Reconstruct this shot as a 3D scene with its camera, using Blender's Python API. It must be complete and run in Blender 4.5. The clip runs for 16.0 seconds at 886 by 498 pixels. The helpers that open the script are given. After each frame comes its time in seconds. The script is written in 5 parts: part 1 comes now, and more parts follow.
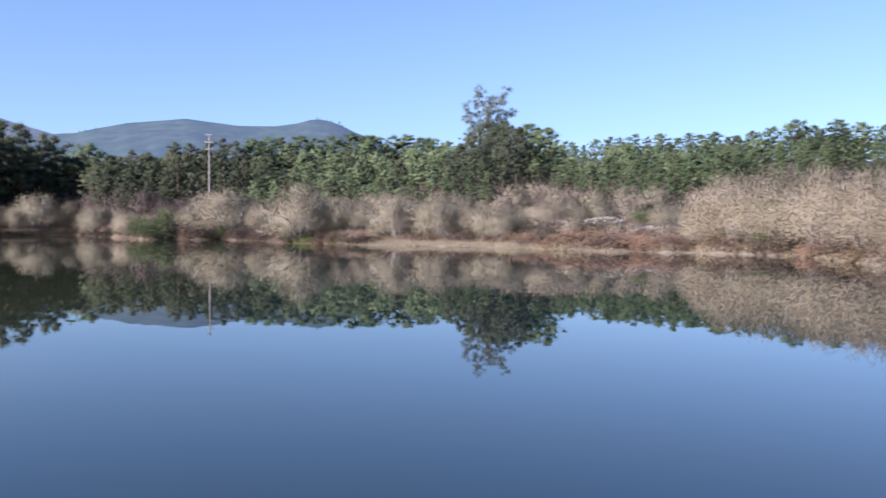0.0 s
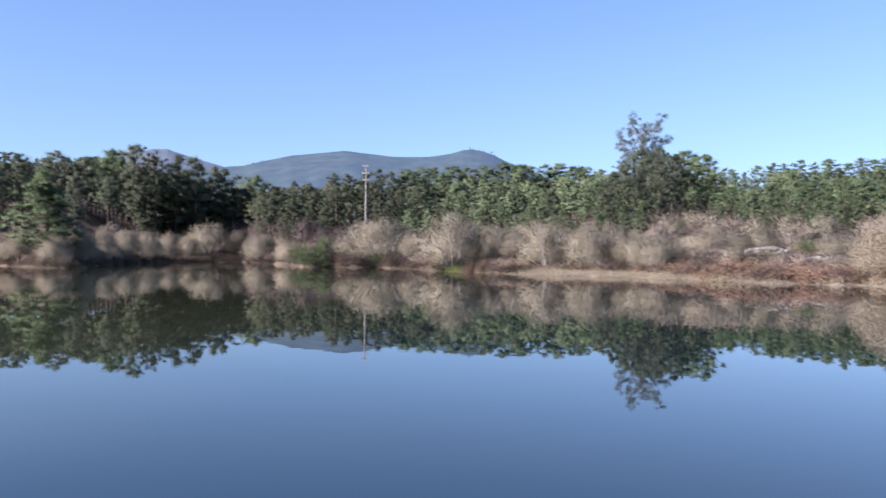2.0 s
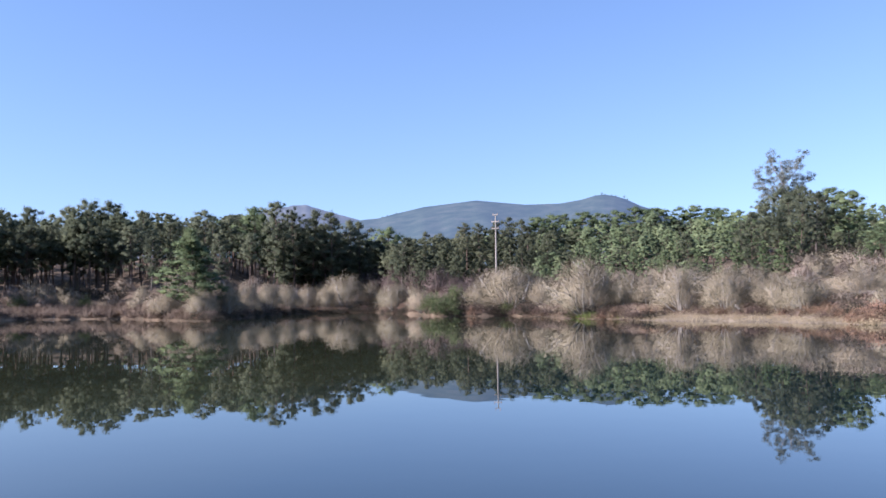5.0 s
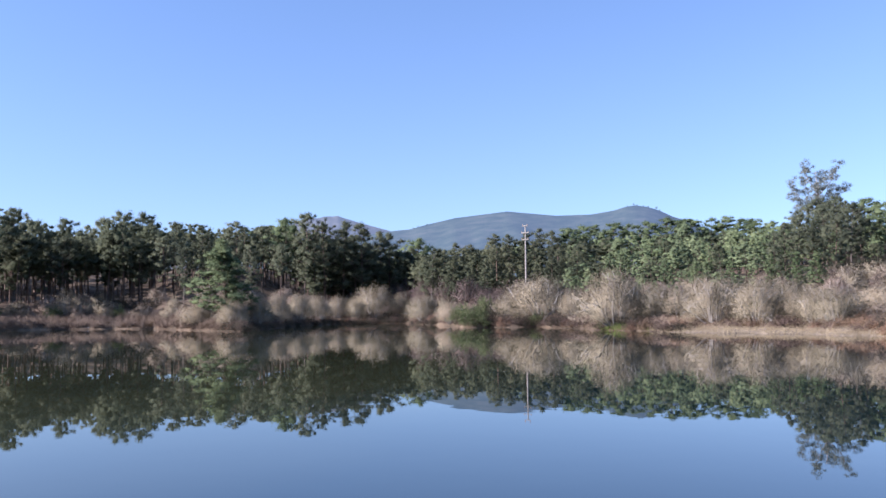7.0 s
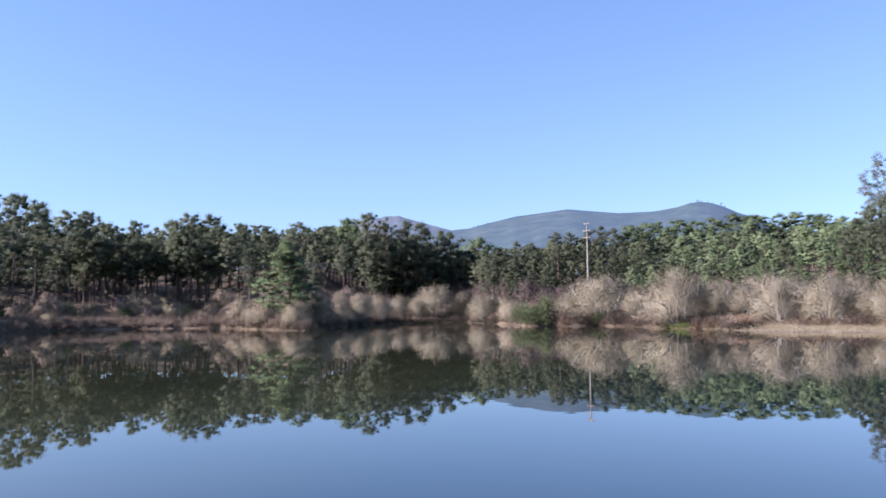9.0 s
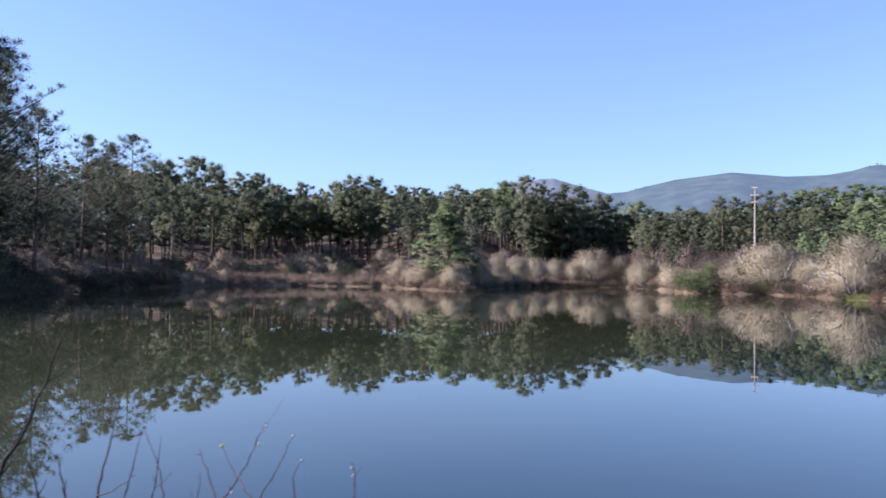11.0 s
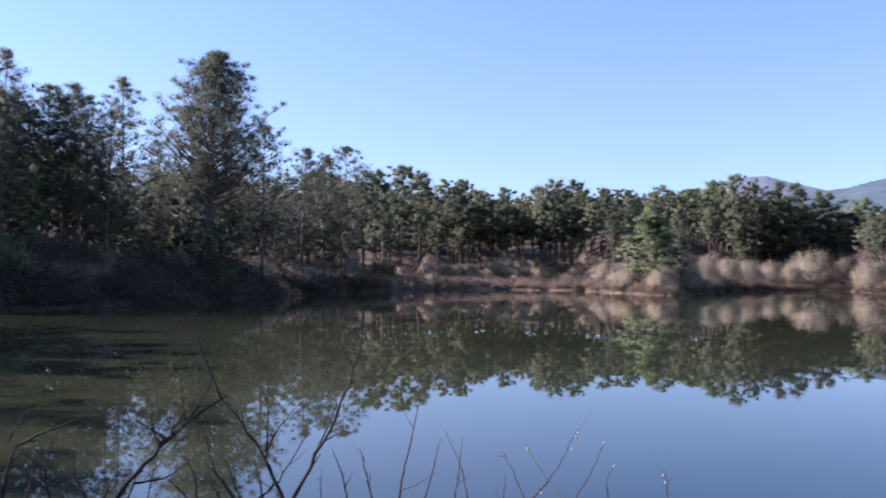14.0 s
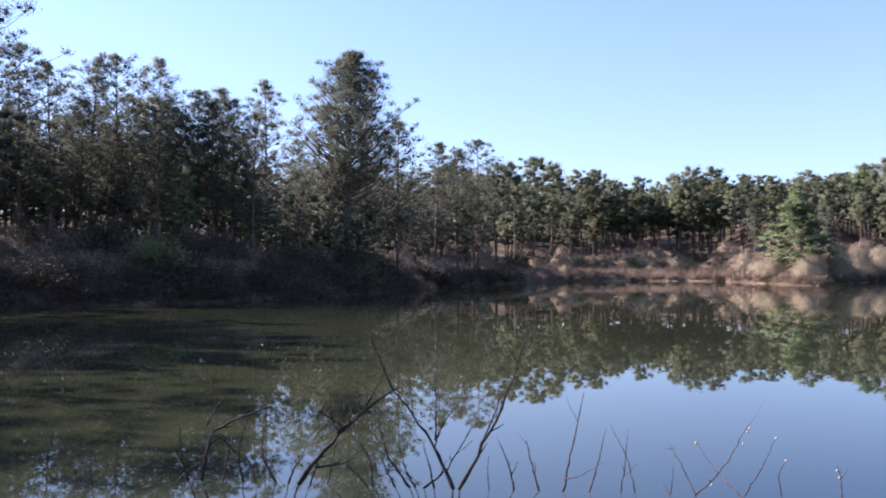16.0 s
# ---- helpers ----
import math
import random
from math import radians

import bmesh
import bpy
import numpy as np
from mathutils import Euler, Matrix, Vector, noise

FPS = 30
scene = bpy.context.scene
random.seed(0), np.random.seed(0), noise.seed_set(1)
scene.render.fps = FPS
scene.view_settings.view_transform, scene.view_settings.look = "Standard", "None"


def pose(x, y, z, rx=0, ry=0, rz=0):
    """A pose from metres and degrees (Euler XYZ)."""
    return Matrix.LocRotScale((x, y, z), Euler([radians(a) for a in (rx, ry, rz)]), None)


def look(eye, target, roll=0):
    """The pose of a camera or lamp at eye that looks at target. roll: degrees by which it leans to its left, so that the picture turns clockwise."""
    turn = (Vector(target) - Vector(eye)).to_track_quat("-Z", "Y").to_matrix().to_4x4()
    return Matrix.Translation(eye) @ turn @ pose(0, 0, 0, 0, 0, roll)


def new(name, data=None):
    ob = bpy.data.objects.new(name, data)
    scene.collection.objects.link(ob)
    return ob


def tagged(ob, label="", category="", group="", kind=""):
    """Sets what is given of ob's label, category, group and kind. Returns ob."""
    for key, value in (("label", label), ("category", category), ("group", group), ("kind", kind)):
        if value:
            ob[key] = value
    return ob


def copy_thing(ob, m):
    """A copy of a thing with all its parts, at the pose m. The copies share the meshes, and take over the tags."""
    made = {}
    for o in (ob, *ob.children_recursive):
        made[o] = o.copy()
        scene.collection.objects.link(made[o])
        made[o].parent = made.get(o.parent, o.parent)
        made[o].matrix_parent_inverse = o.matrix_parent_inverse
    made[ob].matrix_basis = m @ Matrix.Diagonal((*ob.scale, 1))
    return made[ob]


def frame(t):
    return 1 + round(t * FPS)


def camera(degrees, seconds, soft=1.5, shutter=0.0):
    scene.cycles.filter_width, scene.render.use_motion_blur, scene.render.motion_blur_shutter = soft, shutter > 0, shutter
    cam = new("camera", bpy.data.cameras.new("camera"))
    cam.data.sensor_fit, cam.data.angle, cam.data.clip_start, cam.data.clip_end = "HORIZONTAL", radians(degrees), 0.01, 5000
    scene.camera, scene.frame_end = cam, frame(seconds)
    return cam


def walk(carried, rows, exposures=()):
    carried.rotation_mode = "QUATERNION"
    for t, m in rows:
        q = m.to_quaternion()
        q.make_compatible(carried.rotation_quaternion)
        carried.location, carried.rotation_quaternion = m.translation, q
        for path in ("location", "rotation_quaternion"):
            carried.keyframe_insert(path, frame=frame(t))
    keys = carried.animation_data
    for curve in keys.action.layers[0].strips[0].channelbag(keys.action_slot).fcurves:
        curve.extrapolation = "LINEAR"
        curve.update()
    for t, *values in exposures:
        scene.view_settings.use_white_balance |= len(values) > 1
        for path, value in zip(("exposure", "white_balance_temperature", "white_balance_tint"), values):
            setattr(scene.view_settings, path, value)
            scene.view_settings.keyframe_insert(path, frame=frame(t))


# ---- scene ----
import itertools

cam = camera(53.28, 16.0, shutter=0.5)
PATH = [
    (0.0, pose(-0.005, 0.006, 1.802, 88.35, -0.14, 0.00)),
    (0.5, pose(-0.036, 0.058, 1.803, 88.15, -0.17, 3.46)),
    (1.0, pose(-0.046, 0.092, 1.804, 88.48, -0.88, 4.92)),
    (1.5, pose(-0.026, 0.107, 1.805, 89.26, -0.78, 6.58)),
    (2.0, pose(0.025, 0.107, 1.805, 90.18, -0.42, 9.80)),
    (2.5, pose(0.089, 0.098, 1.805, 90.87, -0.45, 12.80)),
    (3.0, pose(0.145, 0.094, 1.805, 91.73, -0.24, 14.12)),
    (3.5, pose(0.191, 0.094, 1.805, 92.26, -0.13, 14.34)),
    (4.0, pose(0.229, 0.099, 1.804, 92.71, 0.42, 15.89)),
    (6.5, pose(0.521, 0.189, 1.796, 93.88, 0.36, 19.96)),
    (7.0, pose(0.544, 0.162, 1.796, 94.06, 0.52, 20.43)),
    (7.5, pose(0.561, 0.127, 1.794, 94.00, 0.60, 20.99)),
    (8.0, pose(0.572, 0.089, 1.794, 94.00, 0.56, 21.74)),
    (8.5, pose(0.565, 0.048, 1.795, 94.02, 0.49, 22.59)),
    (9.0, pose(0.540, 0.008, 1.796, 94.03, 0.69, 24.37)),
    (9.5, pose(0.496, -0.038, 1.797, 93.04, -0.61, 26.71)),
    (9.7, pose(0.472, -0.056, 1.798, 92.63, -0.50, 27.84)),
    (12.0, pose(0.017, -0.382, 1.809, 91.42, -0.74, 38.27)),
    (12.5, pose(0.007, -0.444, 1.815, 91.41, -0.41, 40.11)),
    (13.0, pose(-0.000, -0.513, 1.822, 91.53, -0.69, 41.82)),
    (13.5, pose(0.019, -0.551, 1.834, 91.45, -0.59, 43.70)),
    (14.0, pose(0.048, -0.582, 1.840, 91.73, -0.40, 47.26)),
    (14.5, pose(0.067, -0.635, 1.852, 91.48, 0.38, 49.70)),
    (15.0, pose(0.086, -0.693, 1.863, 91.34, 0.39, 51.90)),
    (15.5, pose(0.103, -0.756, 1.871, 91.34, -0.27, 53.71)),
    (16.0, pose(0.117, -0.821, 1.875, 91.19, 0.17, 55.79)),
]
walk(cam, PATH, [(0.0, 0.99, 5600, 27), (4.0, 1.08, 5600, 28), (9.0, 1.16, 5620, 29), (12.0, 1.22, 5700, 30), (14.5, 1.34, 5730, 35), (16.0, 1.54, 6020, 34)])

# ---- sky, sun ----
SUN_B, SUN_E = -128.0, 30.0  # where the sun stands: bearing (right positive) and height, in degrees
world = bpy.data.worlds.new("sky")
scene.world = world
world.use_nodes = True
wn = world.node_tree.nodes
sky = wn.new("ShaderNodeTexSky")
sky.sky_type = "NISHITA"
sky.sun_disc = False
sky.sun_elevation, sky.sun_rotation = radians(SUN_E), radians(SUN_B)
sky.altitude, sky.air_density, sky.dust_density, sky.ozone_density = 100, 1.4, 0.1, 3.6
wn["Background"].inputs["Strength"].default_value = 0.092
# the clear band starts above the haze of the horizon
way, lift = wn.new("ShaderNodeTexCoord"), wn.new("ShaderNodeVectorMath")
lift.inputs[1].default_value = (0, 0, 0.09)
world.node_tree.links.new(way.outputs["Generated"], lift.inputs[0])
world.node_tree.links.new(lift.outputs[0], sky.inputs["Vector"])
world.node_tree.links.new(sky.outputs[0], wn["Background"].inputs["Color"])

sun = new("sun", bpy.data.lights.new("sun", "SUN"))
sun.data.energy, sun.data.angle, sun.data.color = 5.0, radians(0.5), (1.0, 0.93, 0.82)
to_sun = Vector((math.sin(radians(SUN_B)) * math.cos(radians(SUN_E)), math.cos(radians(SUN_B)) * math.cos(radians(SUN_E)), math.sin(radians(SUN_E))))
sun.matrix_basis = look(to_sun * 300, (0, 0, 0))


# ---- materials ----
def material(name, colors, scale=3.0, rough=0.85, bump=0.0, bump_scale=20.0, spread=0.0, metal=0.0, island=0.0, coord="Object"):
    """A rough surface of two or three colours, mottled at two scales. spread: how far its things differ from each other."""
    m = bpy.data.materials.new(name)
    m.use_nodes = True
    n, l = m.node_tree.nodes, m.node_tree.links
    p = n["Principled BSDF"]
    p.inputs["Roughness"].default_value, p.inputs["Metallic"].default_value = rough, metal
    p.inputs["Specular IOR Level"].default_value = 0.25
    tc = n.new("ShaderNodeTexCoord")
    big, fine = n.new("ShaderNodeTexNoise"), n.new("ShaderNodeTexNoise")
    big.inputs["Scale"].default_value, big.inputs["Detail"].default_value = scale, 5
    fine.inputs["Scale"].default_value, fine.inputs["Detail"].default_value = scale * 9, 3
    mix = n.new("ShaderNodeMath")
    mix.operation = "MULTIPLY_ADD"
    mix.inputs[1].default_value = 0.35
    add = n.new("ShaderNodeMath")
    add.operation = "MULTIPLY_ADD"
    add.inputs[1].default_value = 0.75
    ramp = n.new("ShaderNodeValToRGB")
    ramp.color_ramp.elements[0].position, ramp.color_ramp.elements[1].position = 0.36, 0.72
    ramp.color_ramp.elements[0].color, ramp.color_ramp.elements[1].color = (*colors[0], 1), (*colors[-1], 1)
    if len(colors) == 3:
        ramp.color_ramp.elements.new(0.54).color = (*colors[1], 1)
    for t in (big, fine):
        l.new(tc.outputs[coord], t.inputs["Vector"])
    l.new(fine.outputs["Fac"], mix.inputs[0])
    l.new(big.outputs["Fac"], add.inputs[0])
    l.new(mix.outputs[0], add.inputs[2])
    mix.inputs[2].default_value = -0.05
    l.new(add.outputs[0], ramp.inputs[0])
    out = ramp.outputs[0]
    if spread or island:
        h = n.new("ShaderNodeHueSaturation")
        v = n.new("ShaderNodeMapRange")
        v.inputs[3].default_value, v.inputs[4].default_value = 1 - (spread or island), 1 + (spread or island)
        src = n.new("ShaderNodeNewGeometry").outputs["Random Per Island"] if island else n.new("ShaderNodeObjectInfo").outputs["Random"]
        l.new(src, v.inputs[0])
        l.new(v.outputs[0], h.inputs["Value"])
        v2 = n.new("ShaderNodeMapRange")
        v2.inputs[3].default_value, v2.inputs[4].default_value = 0.5 + 0.045 * spread, 0.5 - 0.03 * spread
        l.new(src, v2.inputs[0])
        l.new(v2.outputs[0], h.inputs["Hue"])
        l.new(out, h.inputs["Color"])
        out = h.outputs[0]
    l.new(out, p.inputs["Base Color"])
    if bump:
        t, b = n.new("ShaderNodeTexNoise"), n.new("ShaderNodeBump")
        t.inputs["Scale"].default_value, t.inputs["Detail"].default_value = bump_scale, 6
        b.inputs["Strength"].default_value, b.inputs["Distance"].default_value = bump, 0.5 / bump_scale * 4
        l.new(tc.outputs[coord], t.inputs["Vector"])
        l.new(t.outputs["Fac"], b.inputs["Height"])
        l.new(b.outputs[0], p.inputs["Normal"])
    return m


def leafy(name, colors, scale, spread, thin=0.25):
    """Foliage: light also shines through the blades a little."""
    m = material(name, colors, scale, 0.65, spread=spread)
    n, l = m.node_tree.nodes, m.node_tree.links
    p = n["Principled BSDF"]
    p.inputs["Specular IOR Level"].default_value = 0.16
    t, mix = n.new("ShaderNodeBsdfTranslucent"), n.new("ShaderNodeMixShader")
    mix.inputs[0].default_value = thin
    src = p.inputs["Base Color"].links[0].from_socket
    l.new(src, t.inputs["Color"])
    l.new(p.outputs[0], mix.inputs[1])
    l.new(t.outputs[0], mix.inputs[2])
    l.new(mix.outputs[0], n["Material Output"].inputs["Surface"])
    return m


M_GROUND = material("ground", [(0.060, 0.045, 0.028), (0.135, 0.097, 0.060), (0.220, 0.165, 0.102)], 0.16, 0.95, 0.45, 3.0)
# dry silt and matted grass cover the low flat under the willows
_n, _l = M_GROUND.node_tree.nodes, M_GROUND.node_tree.links
_tc, _xyz = _n.new("ShaderNodeTexCoord"), _n.new("ShaderNodeSeparateXYZ")
_low, _here, _yonder, _both, _all, _mix, _silt, _tint = (_n.new("ShaderNode" + k) for k in ("MapRange", "MapRange", "MapRange", "Math", "Math", "Mix", "TexNoise", "ValToRGB"))
_low.inputs[1].default_value, _low.inputs[2].default_value = 0.55, 0.3
_here.inputs[1].default_value, _here.inputs[2].default_value = -12.0, -4.0
_yonder.inputs[1].default_value, _yonder.inputs[2].default_value = 15.0, 25.0
_both.operation = _all.operation = "MULTIPLY"
_mix.data_type = "RGBA"
_silt.inputs["Scale"].default_value, _silt.inputs["Detail"].default_value = 0.8, 6
_tint.color_ramp.elements[0].color, _tint.color_ramp.elements[1].color = (0.15, 0.117, 0.076, 1), (0.285, 0.232, 0.16, 1)
_tint.color_ramp.elements[0].position, _tint.color_ramp.elements[1].position = 0.3, 0.7
_l.new(_tc.outputs["Object"], _xyz.inputs[0])
_l.new(_tc.outputs["Object"], _silt.inputs["Vector"])
_l.new(_silt.outputs["Fac"], _tint.inputs[0])
_l.new(_xyz.outputs["Z"], _low.inputs[0])
_l.new(_xyz.outputs["X"], _here.inputs[0])
_l.new(_low.outputs[0], _both.inputs[0])
_l.new(_here.outputs[0], _both.inputs[1])
_l.new(_xyz.outputs["Y"], _yonder.inputs[0])
_l.new(_both.outputs[0], _all.inputs[0])
_l.new(_yonder.outputs[0], _all.inputs[1])
_l.new(_all.outputs[0], _mix.inputs["Factor"])
_l.new(_n["Principled BSDF"].inputs["Base Color"].links[0].from_socket, _mix.inputs[6])
_l.new(_tint.outputs[0], _mix.inputs[7])
_l.new(_mix.outputs[2], _n["Principled BSDF"].inputs["Base Color"])
M_BARK = material("pine_bark", [(0.06, 0.045, 0.035), (0.13, 0.09, 0.065), (0.22, 0.17, 0.13)], 2.0, 0.9, 0.7, 14.0, spread=0.3)
M_PALE_BARK = material("pale_bark", [(0.20, 0.17, 0.14), (0.34, 0.305, 0.26)], 2.0, 0.8, 0.4, 12.0, spread=0.2)
# paler bark copy: the trunks' sunlit sides are put into the colour
M_SUNLIT_BARK = material("sunlit_pine_bark", [(0.13, 0.105, 0.085), (0.2, 0.165, 0.135), (0.28, 0.24, 0.2)], 2.0, 0.9, 0.6, 14.0, spread=0.2)
M_NEEDLE = leafy("pine_needles", [(0.088, 0.122, 0.058), (0.173, 0.220, 0.101), (0.271, 0.313, 0.148)], 0.45, 0.2, 0.50)
# needles of the left wood: its shade is put into their colours
M_NEEDLE_SHADE = leafy("shade_toned_pine_needles", [(0.085, 0.100, 0.062), (0.160, 0.177, 0.105), (0.252, 0.258, 0.153)], 0.45, 0.2, 0.65)
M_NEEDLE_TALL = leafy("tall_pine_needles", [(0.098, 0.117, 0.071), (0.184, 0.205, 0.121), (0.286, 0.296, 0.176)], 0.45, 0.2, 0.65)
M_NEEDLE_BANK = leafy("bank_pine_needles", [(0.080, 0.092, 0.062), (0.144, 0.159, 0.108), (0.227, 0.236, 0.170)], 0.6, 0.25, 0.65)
M_NEEDLE_YOUNG = leafy("young_pine_needles", [(0.096, 0.139, 0.060), (0.185, 0.237, 0.105), (0.281, 0.330, 0.157)], 0.45, 0.2, 0.50)
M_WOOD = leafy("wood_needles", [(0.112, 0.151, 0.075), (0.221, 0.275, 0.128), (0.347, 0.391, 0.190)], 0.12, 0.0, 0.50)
# darker copies of the wood's needles, with shade put into the colour
M_WOOD_SHADE = leafy("shade_toned_wood_needles", [(0.085, 0.100, 0.058), (0.160, 0.177, 0.099), (0.252, 0.258, 0.146)], 0.12, 0.0, 0.65)
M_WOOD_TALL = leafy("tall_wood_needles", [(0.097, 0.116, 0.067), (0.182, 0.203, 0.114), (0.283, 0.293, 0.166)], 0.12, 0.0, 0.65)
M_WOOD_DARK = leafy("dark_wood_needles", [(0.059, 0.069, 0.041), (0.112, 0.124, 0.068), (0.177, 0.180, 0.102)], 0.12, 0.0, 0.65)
# lighter copy: the hillside's sunlight is put into the needle colour
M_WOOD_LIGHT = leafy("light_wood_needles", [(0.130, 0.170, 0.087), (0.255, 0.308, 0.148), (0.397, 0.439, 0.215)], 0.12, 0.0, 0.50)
M_EUC = leafy("eucalyptus_leaves", [(0.154, 0.171, 0.132), (0.253, 0.272, 0.220), (0.352, 0.366, 0.308)], 0.6, 0.2, 0.50)
M_TWIG = leafy("bare_twigs", [(0.221, 0.187, 0.119), (0.346, 0.296, 0.190), (0.447, 0.395, 0.263)], 0.5, 0.12, 0.15)
M_TWIG_OLIVE = leafy("lichened_twigs", [(0.269, 0.222, 0.142), (0.417, 0.346, 0.228), (0.537, 0.460, 0.310)], 0.5, 0.12, 0.2)
M_SCRUB = material("scrub_twigs", [(0.204, 0.159, 0.114), (0.332, 0.262, 0.184), (0.460, 0.369, 0.265)], 0.5, 0.9, spread=0.25)
M_PURPLE = material("alder_twigs", [(0.085, 0.064, 0.053), (0.145, 0.112, 0.094), (0.2, 0.158, 0.132)], 0.5, 0.9, spread=0.2)
M_LIMB = material("lichen_limbs", [(0.22, 0.195, 0.16), (0.43, 0.40, 0.345)], 2.5, 0.9, spread=0.15)
M_GREEN_BUSH = leafy("broom_leaves", [(0.08, 0.1, 0.04), (0.15, 0.172, 0.072), (0.22, 0.238, 0.11)], 0.8, 0.2)
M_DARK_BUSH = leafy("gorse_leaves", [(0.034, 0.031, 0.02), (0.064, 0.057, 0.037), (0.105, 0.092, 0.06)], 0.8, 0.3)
M_GRASS = material("dry_grass", [(0.216, 0.167, 0.095), (0.304, 0.242, 0.139), (0.392, 0.320, 0.191)], 0.3, 0.9, island=0.15)
M_REED = material("tall_winter_grass", [(0.162, 0.119, 0.081), (0.242, 0.183, 0.128), (0.315, 0.246, 0.174)], 0.22, 0.9, island=0.22)
M_BRACKEN = material("dead_bracken", [(0.17, 0.118, 0.074), (0.275, 0.2, 0.128), (0.37, 0.285, 0.19)], 0.35, 0.9, island=0.2)
M_BRACKEN_CLUMP = material("bracken_fronds", [(0.15, 0.092, 0.053), (0.25, 0.16, 0.096), (0.34, 0.235, 0.145)], 0.6, 0.9, spread=0.3)
M_BRIAR = material("bramble_stems", [(0.06, 0.04, 0.03), (0.12, 0.085, 0.06), (0.2, 0.15, 0.105)], 0.6, 0.9, spread=0.3)
M_HEATH = material("winter_heath", [(0.11, 0.075, 0.055), (0.2, 0.145, 0.11), (0.28, 0.21, 0.15)], 0.25, 0.9, island=0.35)
M_FRESH = material("fresh_grass", [(0.12, 0.16, 0.035), (0.22, 0.26, 0.07)], 0.6, 0.8, island=0.3)
M_POLE = material("weathered_concrete", [(0.28, 0.25, 0.205), (0.43, 0.395, 0.33)], 1.5, 0.9, 0.3, 8.0)
M_GLASSY = material("insulator_glaze", [(0.3, 0.2, 0.13), (0.42, 0.3, 0.2)], 3.0, 0.25)
M_STONE = material("pale_granite", [(0.213, 0.184, 0.144), (0.312, 0.276, 0.224), (0.394, 0.356, 0.296)], 1.6, 0.9, 0.6, 9.0, spread=0.14)
M_SAND = material("ochre_subsoil", [(0.42, 0.31, 0.15), (0.6, 0.47, 0.26)], 1.2, 0.95, 0.6, 6.0)
# near-black bark: the twigs' backlit darkness is put into the colour
M_DARK_TWIG = material("backlit_twig_bark", [(0.007, 0.006, 0.006), (0.016, 0.013, 0.012), (0.032, 0.026, 0.023)], 30.0, 0.8, 0.5, 300.0, spread=0.2)
M_RED_TWIG = material("willow_shoot_bark", [(0.022, 0.014, 0.012), (0.05, 0.032, 0.026), (0.1, 0.068, 0.054)], 40.0, 0.7, 0.4, 300.0, spread=0.2)
M_BUD = material("silky_catkin", [(0.272, 0.248, 0.224), (0.416, 0.392, 0.368)], 150.0, 0.7, 0.3, 600.0)
M_BUD_GREEN = material("opening_catkin", [(0.245, 0.274, 0.048), (0.420, 0.418, 0.112)], 150.0, 0.7, 0.3, 600.0)


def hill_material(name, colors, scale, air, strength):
    """Far slopes: woodland colours, and the air's haze painted on as a faint glow."""
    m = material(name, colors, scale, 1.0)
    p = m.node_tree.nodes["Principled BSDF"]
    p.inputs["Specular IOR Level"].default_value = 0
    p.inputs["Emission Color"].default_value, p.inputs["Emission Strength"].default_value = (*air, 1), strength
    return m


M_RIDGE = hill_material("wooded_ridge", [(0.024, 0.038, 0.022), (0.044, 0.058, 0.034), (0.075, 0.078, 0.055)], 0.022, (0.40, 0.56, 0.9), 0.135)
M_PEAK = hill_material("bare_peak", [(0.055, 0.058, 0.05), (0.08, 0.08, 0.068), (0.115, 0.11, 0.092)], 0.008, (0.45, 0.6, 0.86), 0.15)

# Pond water: a still, mirroring surface, clear and dark over the deep, murky olive in the shallows of the near bank.
M_WATER = bpy.data.materials.new("pond_water")
M_WATER.use_nodes = True
_n, _l = M_WATER.node_tree.nodes, M_WATER.node_tree.links
_p = _n["Principled BSDF"]
_p.inputs["Roughness"].default_value, _p.inputs["IOR"].default_value = 0.012, 1.46
_tc, _murk, _ramp = _n.new("ShaderNodeTexCoord"), _n.new("ShaderNodeTexNoise"), _n.new("ShaderNodeValToRGB")
_murk.inputs["Scale"].default_value, _murk.inputs["Detail"].default_value = 0.12, 3
_xyz, _deep, _sum = _n.new("ShaderNodeSeparateXYZ"), _n.new("ShaderNodeMapRange"), _n.new("ShaderNodeMath")
_deep.inputs[1].default_value, _deep.inputs[2].default_value, _deep.inputs[3].default_value, _deep.inputs[4].default_value = -3.5, -9.5, -0.25, 0.4
_ramp.color_ramp.elements[0].color, _ramp.color_ramp.elements[1].color = (0.007, 0.016, 0.017, 1), (0.036, 0.041, 0.021, 1)
_ramp.color_ramp.elements[0].position, _ramp.color_ramp.elements[1].position = 0.3, 0.95
_wave, _bump = _n.new("ShaderNodeTexNoise"), _n.new("ShaderNodeBump")
_wave.inputs["Scale"].default_value, _wave.inputs["Detail"].default_value = 0.9, 2
_bump.inputs["Strength"].default_value, _bump.inputs["Distance"].default_value = 0.05, 0.02
_l.new(_tc.outputs["Object"], _murk.inputs["Vector"])
_l.new(_tc.outputs["Object"], _wave.inputs["Vector"])
_l.new(_tc.outputs["Object"], _xyz.inputs[0])
_l.new(_xyz.outputs["X"], _deep.inputs[0])
_l.new(_murk.outputs["Fac"], _sum.inputs[0])
_l.new(_deep.outputs[0], _sum.inputs[1])
_l.new(_sum.outputs[0], _ramp.inputs[0])
_l.new(_ramp.outputs[0], _p.inputs["Base Color"])
_l.new(_wave.outputs["Fac"], _bump.inputs["Height"])
_l.new(_bump.outputs[0], _p.inputs["Normal"])


# ---- the lie of the land ----
EYE = 1.8  # the eye over the water
